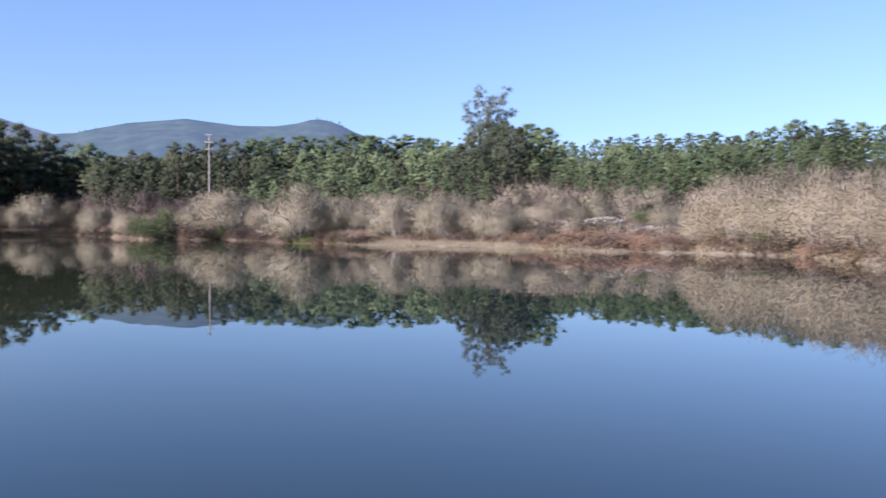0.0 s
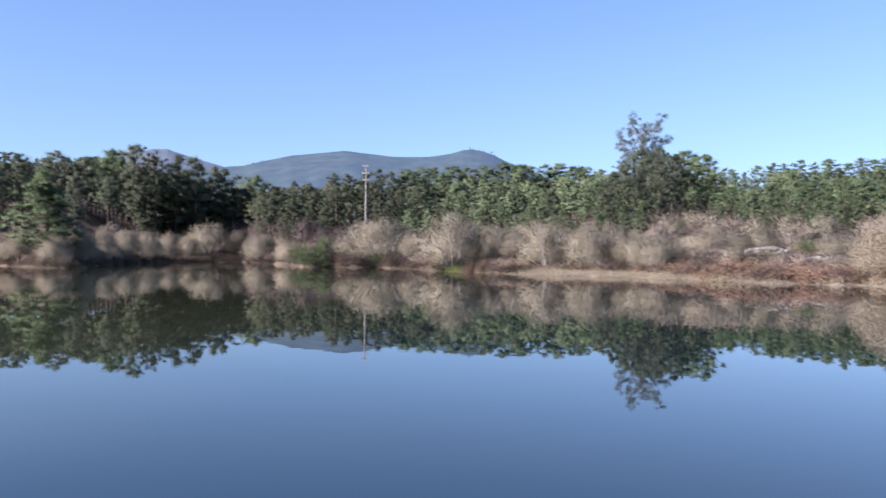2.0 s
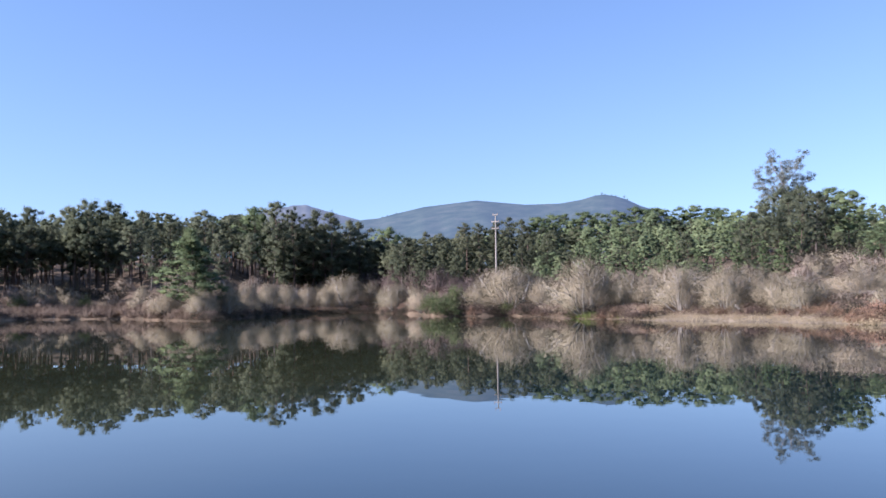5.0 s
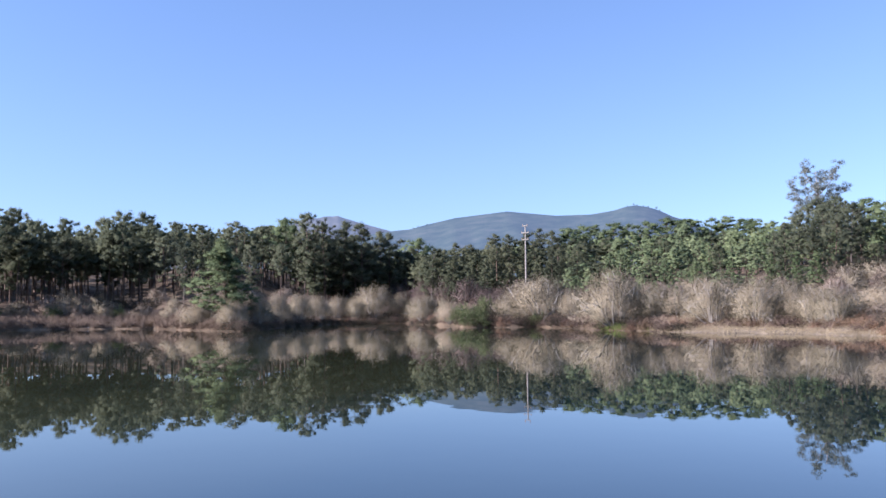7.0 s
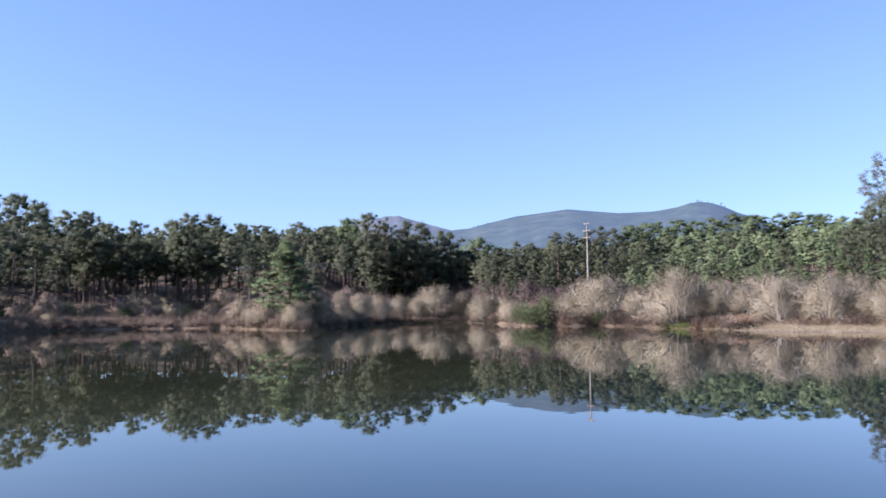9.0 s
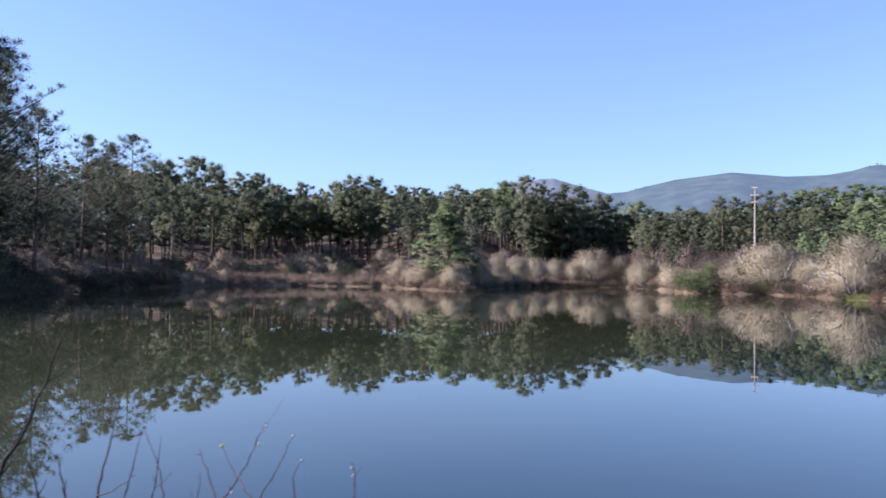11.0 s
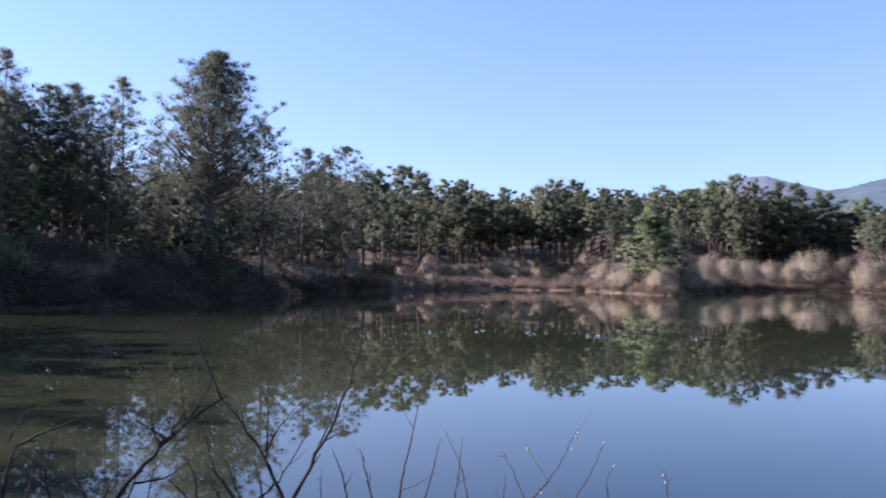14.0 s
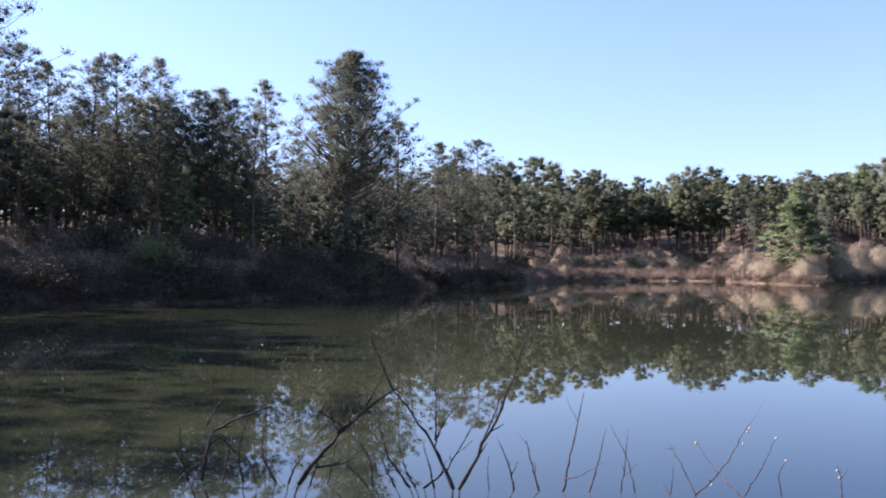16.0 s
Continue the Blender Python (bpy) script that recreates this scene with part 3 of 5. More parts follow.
RIGHT_HILL = (
    (37.8, 259.3, 7.0, 'r'), (39.1, 246.9, 6.5, 'd'), (44.6, 261.2, 7.9, 'r'), (48.9, 261.5, 8.0, 't'), (50.9, 255.0, 8.1, 'r'),
    (55.8, 258.0, 9.4, 'r'), (57.4, 248.5, 8.2, 'd'), (60.8, 247.6, 8.7, 'r'), (63.9, 241.7, 7.7, 'r'), (65.5, 236.1, 8.9, 't'),
    (67.0, 230.5, 8.2, 'r'), (68.7, 224.7, 8.6, 'r'), (68.8, 214.2, 7.2, 'd'), (67.9, 204.0, 7.7, 'r'), (40.5, 160.0, 3.6, 'r'),
    (43.6, 143.5, 3.2, 'y'), (24.1, 117.5, 2.4, 'y'), (26.0, 109.0, 1.7, 'y'), (31.3, 136.5, 3.0, 'r'), (34.2, 123.3, 3.0, 'y'),
    (28.1, 162.6, 3.0, 'r'), (27.8, 188.0, 3.3, 'r'), (38.2, 196.3, 3.5, 'd'), (25.4, 96.7, 5.4, 'y'), (27.5, 100.4, 4.6, 'y'), (22.5, 97.0, 2.8, 'y'), (18.0, 98.2, 2.6, 'y'),
    (30.2, 95.8, 4.8, 'y'), (33.0, 99.0, 5.2, 'r'), (16.5, 104.0, 3.2, 'y'), (51.4, 162.0, 4.6, 'r'),
)
HILL_FOOT = tuple((d * math.sin(radians(b)), d * math.cos(radians(b)), h, k) for b, d, h, k in (
    (0.4, 116, 6.8, 'd'), (1.1, 112, 7.6, 'd'), (1.9, 119, 9.0, 't'), (2.6, 110, 7.6, 'd'), (3.2, 121, 9.6, 't'), (3.9, 113, 8.8, 'd'), (4.7, 118, 9.4, 't'), (5.3, 122, 9.0, 'd'), (6.5, 124, 9.3, 'u'), (0.2, 106, 4.4, 'y'), (1.7, 103, 4.6, 'y'), (2.9, 101, 4.2, 'y'), (7.6, 100, 3.0, 'y'), (8.6, 96, 3.4, 'y'), (9.4, 104, 4.2, 'r'), (10.2, 94, 3.0, 'y'),
    (11.0, 100, 4.4, 'y'), (11.9, 92, 3.2, 'y'), (12.4, 102, 4.8, 'r'), (13.2, 95, 3.6, 'y'), (13.9, 90, 4.6, 'y'), (14.5, 98, 5.2, 'y'), (15.2, 92, 4.4, 'y'), (15.9, 100, 5.4, 'r'), (16.6, 94, 4.6, 'y'),
    (17.4, 102, 5.6, 'r'), (18.2, 98, 5.0, 'y'), (-2.0, 106, 3.8, 'y'), (-4.1, 108, 4.0, 'y'), (-6.0, 112, 4.2, 'r'), (10.6, 110, 4.8, 'r'), (8.2, 112, 4.6, 'r'), (13.0, 112, 5.2, 'r'), (7.4, 128, 4.4, 'r'), (7.9, 122, 3.6, 'y')))
RIGHT_TOPS = (
    (61.5, 175.5, 8.2, 'u'), (64.1, 172.5, 8.6, 'u'), (67.3, 169.1, 10.0, 'u'), (71.3, 169.6, 8.6, 'u'), (73.0, 162.4, 9.0, 'u'),
    (75.5, 159.0, 8.7, 'u'), (79.1, 159.4, 8.0, 'u'), (79.7, 152.4, 8.6, 'u'), (49.9, 130.8, 5.3, 'y'), (51.4, 124.8, 5.0, 'y'),
    (54.9, 117.8, 5.0, 'y'), (50.0, 114.5, 4.4, 'y'), (56.4, 111.6, 4.6, 'y'), (49.8, 141.5, 5.4, 'r'), (58.6, 151.0, 6.7, 'r'),
    (59.4, 148.6, 7.8, 'd'), (52.2, 129.9, 4.7, 'y'), (56.7, 138.9, 6.5, 'r'), (61.5, 147.7, 6.5, 'r'), (64.2, 149.8, 7.6, 'd'),
    (66.3, 151.1, 6.4, 'r'), (66.8, 148.7, 7.3, 'd'), (68.9, 149.9, 6.3, 'r'),
)
EUC_STAND = (
    (1.0, 196.0, 9.3, 'r'), (4.4, 192.0, 8.3, 'r'), (5.8, 175.9, 10.6, 't'), (7.8, 171.8, 12.3, 't'), (9.8, 169.7, 12.2, 't'),
    (11.7, 171.6, 12.1, 't'), (13.2, 167.5, 11.0, 't'), (16.3, 175.2, 11.4, 'u'), (8.6, 163.8, 9.1, 't'), (11.9, 161.6, 8.2, 't'),
    (21.5, 194.8, 9.1, 'u'), (16.6, 169.2, 4.9, 'r'), (12.1, 164.6, 5.6, 'r'), (3.1, 150.0, 5.8, 'y'), (6.6, 129.8, 3.8, 'y'),
    (9.4, 149.7, 4.4, 'r'),
)
MIDDLE = (
    (-65.0, 144.0, 13.6, 'd'), (-61.3, 153.2, 12.1, 'u'), (-55.1, 156.6, 9.7, 'd'), (-55.8, 150.0, 9.5, 'd'), (-55.2, 166.1, 9.1, 'd'),
    (-53.8, 177.0, 12.1, 'd'), (-50.4, 177.0, 11.5, 'd'), (-48.7, 181.6, 12.0, 'd'), (-46.3, 184.3, 12.8, 'd'), (-42.9, 183.0, 12.0, 'd'),
    (-40.2, 185.7, 12.2, 'r'), (-37.9, 191.3, 12.5, 'r'), (-34.9, 191.9, 12.0, 'r'), (-32.3, 195.3, 11.8, 'r'), (-28.9, 197.9, 11.5, 'r'),
    (-24.4, 198.5, 11.5, 'r'), (-21.1, 203.9, 11.9, 'r'), (-18.2, 204.2, 11.2, 'r'), (-15.4, 204.4, 11.4, 'r'), (-11.8, 204.7, 11.2, 'r'),
    (-8.9, 204.8, 11.3, 'r'), (-6.0, 202.9, 10.6, 'r'), (-3.1, 200.0, 10.4, 'r'),
)
FOREST = (
    (-98.3, 81.9, 15.0, 't'), (-99.6, 86.6, 14.4, 't'), (-101.1, 93.9, 14.0, 't'), (-101.2, 96.7, 14.0, 't'), (-103.2, 103.2, 12.6, 't'),
    (-101.5, 107.7, 13.1, 't'), (-99.6, 112.2, 13.5, 't'), (-94.0, 111.7, 14.3, 't'), (-92.5, 114.2, 14.1, 't'), (-89.3, 118.0, 12.7, 't'),
    (-86.9, 122.3, 11.4, 't'), (-83.7, 126.9, 11.4, 't'), (-80.1, 129.2, 11.1, 't'), (-77.7, 133.0, 14.2, 'u'), (-72.5, 131.3, 15.5, 't'),
    (-71.4, 135.3, 14.2, 't'), (-69.9, 139.5, 15.0, 'd'), (-66.1, 139.1, 14.6, 'd'), (-63.5, 144.7, 13.2, 'd'), (-96.1, 75.1, 8.4, 't'),
    (-99.1, 82.6, 8.9, 'd'), (-102.0, 88.4, 8.6, 't'), (-102.2, 92.7, 9.5, 'd'), (-101.2, 96.7, 8.5, 'd'), (-101.3, 100.9, 9.2, 't'),
    (-94.3, 99.4, 10.0, 'd'), (-94.9, 104.3, 10.0, 't'), (-91.0, 105.1, 10.0, 'd'), (-85.8, 105.5, 9.5, 'd'), (-81.9, 106.0, 9.7, 't'),
    (-74.4, 100.5, 7.6, 'd'), (-61.6, 97.1, 7.0, 'd'), (-66.7, 112.8, 8.8, 't'), (-72.5, 130.2, 10.5, 't'), (-73.4, 142.2, 11.6, 't'),
    (-68.3, 142.5, 9.6, 'd'), (-65.3, 146.1, 9.2, 'd'), (-60.8, 144.7, 9.7, 'd'), (-49.2, 128.9, 9.3, 't'),
)
LEFT_BANK = (
    (-51.8, 4.9, 13.8, 'l'), (-53.5, 7.2, 11.0, 'l'), (-54.3, 9.0, 10.2, 'l'), (-54.9, 11.3, 11.0, 'l'), (-55.5, 13.0, 11.5, 'l'),
    (-55.9, 15.6, 11.6, 'e'), (-55.2, 17.9, 9.8, 'l'), (-56.7, 19.7, 10.5, 'l'), (-56.3, 20.7, 10.1, 'l'), (-62.9, 25.8, 13.1, 'l'),
    (-56.5, 25.6, 8.6, 'l'), (-62.6, 32.6, 17.2, 'b'), (-66.2, 36.4, 13.8, 'l'), (-66.1, 39.4, 13.8, 'l'), (-64.5, 32.0, 12.7, 'l'),
    (-80.1, 52.8, 13.6, 'l'), (-82.1, 57.1, 13.6, 'l'), (-84.0, 61.3, 15.6, 'l'), (-92.2, 70.5, 13.2, 't'), (-92.3, 73.5, 14.0, 't'),
)

stand(RIGHT_HILL, "pines on the hillside")
stand(HILL_FOOT, "young pines at the foot of the slope")
stand(RIGHT_TOPS, "umbrella pines on the hillside")
stand(EUC_STAND, "pines round the tall eucalyptus")
stand(MIDDLE, "pines behind the pole")
stand(FOREST, "pines of the shaded wood")
stand(LEFT_BANK, "trees on the near bank")


LINE = sorted((math.degrees(math.atan2(x, y)), (land(x, y) + h - EYE) / math.hypot(x, y)) for x, y, h, k in RIGHT_HILL[:14] + RIGHT_TOPS[:8] + EUC_STAND[:2] + MIDDLE + FOREST[:19] + LEFT_BANK)
LINE_B, LINE_T = np.array(LINE).T
LINE_T = np.convolve(np.pad(LINE_T, 1, mode="edge"), (0.25, 0.5, 0.25), "valid")


def under(x, y, h, share=0.95):
    """The height of a tree at a place, cut back where it would rise above the wood's own skyline."""
    top = share * float(np.interp(math.degrees(math.atan2(x, y)), LINE_B, LINE_T)) * math.hypot(x, y) + EYE - land(x, y)
    return max(1.6, min(h, top))


def strewn(count, b0, b1, d0, d1, seed, apart=1.9):
    """Places of a wood, between two bearings and two distances, none too close to another."""
    r = random.Random(seed)
    had, tries = [], 0
    while len(had) < count and tries < count * 30:
        tries += 1
        b, d = radians(r.uniform(b0, b1)), r.uniform(d0, d1)
        x, y = d * math.sin(b), d * math.cos(b)
        if shore_side(x, y)[0] > (17 if -54 < math.degrees(b) < -17 else 5) and not (abs(math.degrees(b) + 14.8) < 1.1 and d < 140) and all((x - p) ** 2 + (y - q) ** 2 >= apart ** 2 for p, q in had):
            had.append((x, y))
    return had


def fill(count, b0, b1, d0, d1, kinds, h0, h1, group, seed):
    """More single trees of a wood."""
    r = random.Random(seed + 100)
    for x, y in strewn(count, b0, b1, d0, d1, seed):
        kind = r.choice(kinds)
        put(r.choice(KINDS[kind]), x, y, r.uniform(h0, h1), r.uniform(0, 360), TALL[kind], group=group, wide=r.uniform(0.9, 1.15))


def wood(name, label, stretches, seed, mats):
    """The depth of a wood behind its first rows, as one sheet of stuff."""
    r = random.Random(seed)
    V, F, N, MI, n = [], [], [], [], 0
    for count, b0, b1, d0, d1, kinds, h0, h1 in stretches:
        for x, y in strewn(count, b0, b1, d0, d1, seed + count):
            kind = r.choice(kinds)
            proto = r.choice(KINDS[kind])
            k = under(x, y, r.uniform(h0, h1), r.uniform(0.74, 1.0)) / TALL[kind]
            turn, wide = r.uniform(0, 6.283), r.uniform(1.2, 1.75) if kind == "r" else r.uniform(0.9, 1.25)
            c, s = math.cos(turn) * k, math.sin(turn) * k
            rot = np.array(((c, -s, 0), (s, c, 0), (0, 0, k)))
            sv, sf, cv, cf, cn = FAR[proto.name][0 if math.hypot(x, y) < 140 else 1]
            own = 1 + r.randrange(len(mats))
            foot = np.array((x, y, land(x, y) - 0.15))
            for mi, (co, tri, nor) in enumerate(((sv, sf, unit(sv * (1, 1, 0) + 1e-6)), (cv, cf, cn))):
                V.append((co * (wide, wide, 1)) @ rot.T + foot)
                N.append(nor @ rot.T / k)
                F.append(tri + n)
                MI.append(np.full(len(tri), own if mi else 0, np.int32))
                n += len(co)
    me = soft_mesh(name, np.concatenate(V), np.concatenate(F), np.concatenate(N), [M_BARK, *mats], np.concatenate(MI))
    tagged(new(name, me), label, "wood", kind="stuff")


fill(34, 18, 30, 105, 175, "yyr", 3.6, 6.0, "pines on the hillside", 2)
fill(22, -1, 7, 140, 200, "ryr", 4.5, 7.5, "pines round the tall eucalyptus", 3)
fill(28, -85, -66, 52, 72, "lllt", 6.5, 9.5, "trees on the near bank", 7)
fill(32, -66, -52, 74, 128, "llte", 7.5, 10.5, "trees on the near bank", 8)
# left of view: trees added to cast shade on the water
fill(13, -116, -88, 29, 46, "lt", 10.5, 12.0, "trees on the near bank", 9)
fill(36, -86, -56, 52, 84, "yr", 3.0, 5.0, "young trees on the near bank", 10)
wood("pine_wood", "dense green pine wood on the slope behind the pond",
     ((24, -9, 4, 94, 114, "yr", 1.8, 3.0), (30, -12, 1, 112, 132, "yr", 2.2, 4.2), (48, -12, 1, 128, 160, "rry", 3.2, 6.0), (46, -12, 1, 150, 184, "rryd", 4.5, 8.0), (50, -12, 1, 166, 205, "rrd", 6.0, 9.4), (34, -17, 1, 186, 206, "rd", 8.5, 10.5), (26, 1, 6, 150, 205, "r", 4.5, 7.5)), 1, (M_WOOD, M_WOOD, M_WOOD_LIGHT, M_WOOD_SHADE))
wood("pine_wood", "young pine wood on the hillside, its green lightened for sun",
     ((30, 6, 19, 92, 122, "y", 1.8, 3.4), (60, 6, 20, 112, 150, "yyr", 2.2, 4.4), (70, 5, 20, 145, 182, "rrr", 2.8, 5.2), (120, 5, 20, 180, 262, "r", 3.6, 7.4), (34, 6, 19, 238, 262, "rd", 5.8, 8.0), (40, 17, 30, 160, 190, "r", 4.5, 6.5)), 4, (M_WOOD_LIGHT, M_WOOD, M_WOOD, M_WOOD_SHADE))
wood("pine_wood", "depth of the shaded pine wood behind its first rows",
     ((70, -56, -26, 166, 192, "t", 11.5, 14.5), (20, -47, -38, 136, 152, "t", 10.5, 13.5), (44, -58, -38, 146, 172, "t", 10.0, 13.5), (44, -38, -27, 158, 180, "t", 10.0, 13.5), (46, -58, -26, 165, 200, "r", 8.5, 11.0), (52, -56, -26, 174, 202, "y", 7.0, 9.5), (52, -58, -26, 196, 214, "y", 8.0, 10.5), (70, -60, -28, 206, 226, "y", 4.0, 6.0), (14, -46, -38, 132, 146, "t", 10.0, 12.5)), 2, (M_WOOD_TALL, M_WOOD_TALL, M_WOOD_SHADE))
# the dark at the wood's end comes from shade-toned needle colours
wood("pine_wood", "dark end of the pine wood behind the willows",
     ((26, -21, -11, 126, 142, "d", 3.5, 5.5), (36, -22, -11, 132, 165, "ddt", 5.0, 9.0), (36, -20, -11, 163, 205, "dr", 7.5, 11.0), (66, -29, -20, 135, 175, "d", 7.0, 11.5), (16, -20, -16.5, 138, 176, "d", 5.0, 8.5), (30, -28, -20, 165, 205, "dr", 8.5, 11.5)), 6, (M_WOOD_SHADE, M_WOOD_DARK))
# the -120 and -108 stretches are unseen trees added to shade bank and water
wood("pine_wood", "shaded depth of the wood on the near bank, with unseen trees added for shade", ((60, -92, -56, 72, 120, "ldd", 6.5, 9.5), (40, -92, -58, 58, 78, "d", 4.5, 7.0), (32, -120, -88, 27, 46, "ld", 10.0, 12.0), (34, -68, -52, 108, 150, "d", 6.0, 9.0), (36, -66, -50, 96, 140, "rd", 5.0, 8.0), (56, -108, -82, 52, 78, "d", 6.5, 8.5), (60, -90, -62, 56, 84, "y", 2.6, 5.0)), 3, (M_NEEDLE_BANK,))

lone = conifer("pine_tree", 91, 9.0, 0.14, 4.6, lambda v: (1 - v) ** 0.75 * min(1.0, 0.6 + 2 * v) + 0.06, 70, 3, 0.56, 60, (0.24, 0.06), M_NEEDLE, girth=0.014, rise=0.12, flat=0.6, solid=0.5, fuzz=0.8, loose=0.45,
               label="lone young pine with a light green crown by the shore")
put(lone, -54.2, 80.4, 9.0, 40, 9.0, wide=1.25)


def tall_gum():
    """A high eucalyptus: ascending limbs, each with a loose plume of leaves that shows the sky between."""
    rng = np.random.default_rng(95)
    thing = tagged(new("eucalyptus_tree"), "tall grey-green eucalyptus rising above the pines", "eucalyptus")
    pieces = [tube([(0, 0, -0.5), (0.2, 0.1, 7), (-0.2, 0, 13), (0.1, 0, 18), (-0.3, 0, 22)], [0.36, 0.3, 0.22, 0.14, 0.05], 8)]
    hearts, radii, axis = [], [], []
    for x, y, z, wide, many in ((-2.8, 0.5, 24.4, 1.1, 12), (4.2, -0.6, 23.4, 1.1, 12), (0.6, 1.2, 22.2, 1.3, 12), (-5.4, -0.8, 19.4, 1.2, 12), (5.6, 0.8, 18.8, 1.2, 12), (2.6, -1.6, 20.4, 1.2, 12), (-2.6, 1.5, 20.6, 1.2, 12), (-0.6, -2.2, 19.0, 1.3, 12),
                                (3.6, 1.9, 17.0, 1.4, 12), (-4.2, 1.6, 16.6, 1.4, 12), (0.8, 0.4, 16.4, 1.5, 14), (-2.0, -2.0, 14.6, 1.6, 14), (3.0, -1.6, 13.8, 1.6, 14), (0, 1.8, 12.4, 1.6, 12), (-4.6, -0.4, 13.0, 1.3, 10), (5.2, 0.2, 14.4, 1.2, 10)):
        foot = np.array([0, 0, max(6.0, z - 7.5)])
        tip = np.array([x, y, z])
        mid = foot * 0.45 + tip * 0.55 + np.array([x * 0.12, y * 0.12, -0.6])
        pieces.append(tube([foot, mid, tip], [0.13, 0.08, 0.025], 4))
        for k in range(round(many * 1.7)):
            f = rng.uniform(0.55, 1.02)
            hearts.append(mid + (tip - mid) * (f - 0.5) * 2 + rng.normal(size=3) * wide * (0.62, 0.62, 0.5))
            radii.append(rng.uniform(0.4, 1.0))
            axis.append(mid - np.array([0, 0, 1.0]))
    return crown_on(thing, rng, pieces, hearts, radii, axis, 0.85, 64, (0.40, 0.09), 0.2, 0.9, 0.5, M_EUC, M_PALE_BARK)


gum = tall_gum()
# a few trees stand out on the far crest
for i, (b, z, h) in enumerate(((-8.5, 288, 7), (-8.1, 292, 9), (-7.9, 291, 7), (-7.5, 288, 7), (-7.2, 286, 7), (-6.7, 279, 11), (-6.5, 275, 7), (-21.4, 248, 7), (-22.0, 242, 7), (-22.3, 238, 7))):
    k = h / TALL["r"]
    p = KINDS["r"][i % 6]
    copy_thing(p, pose(2497 * math.sin(radians(b)), 2497 * math.cos(radians(b)), z - 4, 0, 0, i * 50) @ Matrix.Diagonal((k * 1.4 / p.scale[0], k * 1.4 / p.scale[1], k / p.scale[2], 1)))["group"] = "trees on the far crest"
put(gum, 10.4, 205.6, 21.8, 3, 25.1, wide=1.12)

# ---- bare bushes ----
def polar(b, s):
    """The place on a bearing that lies s metres behind the far shore."""
    d = float(np.interp(b, SHORE_B, SHORE_D)) + s
    for _ in range(12):
        x, y = d * math.sin(radians(b)), d * math.cos(radians(b))
        d += 0.8 * (s - shore_side(x, y)[0])
    return x, y


def bare_bush(seed, name="willow_bush", twigs=18000, label="bare grey-brown winter willow bush", mat=M_TWIG, ragged=0.3, limb=M_LIMB, tall=1.0, haze=820, blade=(0.27, 0.017), stout=1.0):
    """A leafless bush: forking limbs from one stool and a haze of fine twigs, 4 m high and 5 m wide."""
    rng = np.random.default_rng(seed)
    thing = new(name)
    tagged(thing, label, "bush")
    pieces, centres, ways = [], [], []
    stems = 15
    for i in range(stems):
        w = i * 2.399 + rng.uniform(-0.4, 0.4)
        tilt = rng.uniform(0.12, 1.15) if i > 2 else rng.uniform(0, 0.3)
        L = 3.6 * rng.uniform(0.75, 1.0) / (1 + 0.4 * tilt ** 2)
        out = np.array([math.cos(w) * math.sin(tilt), math.sin(w) * math.sin(tilt), math.cos(tilt)])
        base = np.array([0.35 * math.cos(w), 0.35 * math.sin(w), -0.2])
        kink = rng.normal(size=3) * 0.25
        p1, p2, p3 = base + out * L * 0.35 + kink * 0.5, base + out * L * 0.68 - kink * 0.4 + [0, 0, 0.1], base + out * L * 0.95 + [0, 0, 0.2]
        pieces.append(tube([base, p1, p2, p3], [0.09 * stout, 0.06 * stout, 0.04 * stout, 0.016 * stout], 4))
        for j in range(5 if twigs > 5000 else 2):
            f = rng.uniform(0.3, 0.9)
            s = p1 * (1 - f) + p3 * f
            side = unit(out + rng.normal(size=3) * 0.75)
            e = s + side * rng.uniform(0.6, 1.3)
            m = (s + e) / 2 + rng.normal(size=3) * 0.1
            pieces.append(tube([s, m, e], [0.036 * stout, 0.026 * stout, 0.012 * stout], 3))
            for q in np.linspace(0.2, 1, 4):
                centres.append(s * (1 - q) + e * q)
                ways.append(side * 0.6 + out * 0.5 + [0, 0, 0.35])
        for q in np.linspace(0.35, 1, 6):
            centres.append(base + (p3 - base) * q)
            ways.append(out + [0, 0, 0.3])
    # the outer haze of shoots
    for k in range(haze):
        w, c = rng.uniform(0, 6.283), rng.uniform(0.02, 1) ** 0.8
        n = np.array([math.cos(w) * math.sqrt(1 - c * c), math.sin(w) * math.sqrt(1 - c * c), c])
        r = rng.uniform(0.22, 1.0) ** 0.45 * 0.97 * (1 + ragged * 0.4 * math.sin(3 * w + seed))
        centres.append(n * np.array([2.35, 2.35, 3.35 * tall]) * r + [0, 0, 0.25])
        ways.append(n + [0, 0, 0.12])
    count = max(4, twigs // len(centres))
    mesh_part("framework", mesh_of("framework", *join(pieces), limb, True), thing, "pale lichen-grey limbs")
    TV = np.array(sprays(rng, centres, ways, count, *blade, 0.75, 0.2)[0]).reshape(-1, 3, 3)
    out = unit(TV.mean(1) - np.array([0, 0, 0.9]))
    back = np.einsum("ij,ij->i", np.cross(TV[:, 1] - TV[:, 0], TV[:, 2] - TV[:, 0]), out) < 0
    TV[back] = TV[back][:, [1, 0, 2]]
    TN = np.repeat(unit(out + 0.22 * rng.normal(size=out.shape))[:, None], 3, 1)
    mesh_part("twig_haze", soft_mesh("twig_haze", TV.reshape(-1, 3), np.arange(len(TV) * 3).reshape(-1, 3), TN.reshape(-1, 3), [mat]), thing, "haze of fine brown twigs")
    return thing


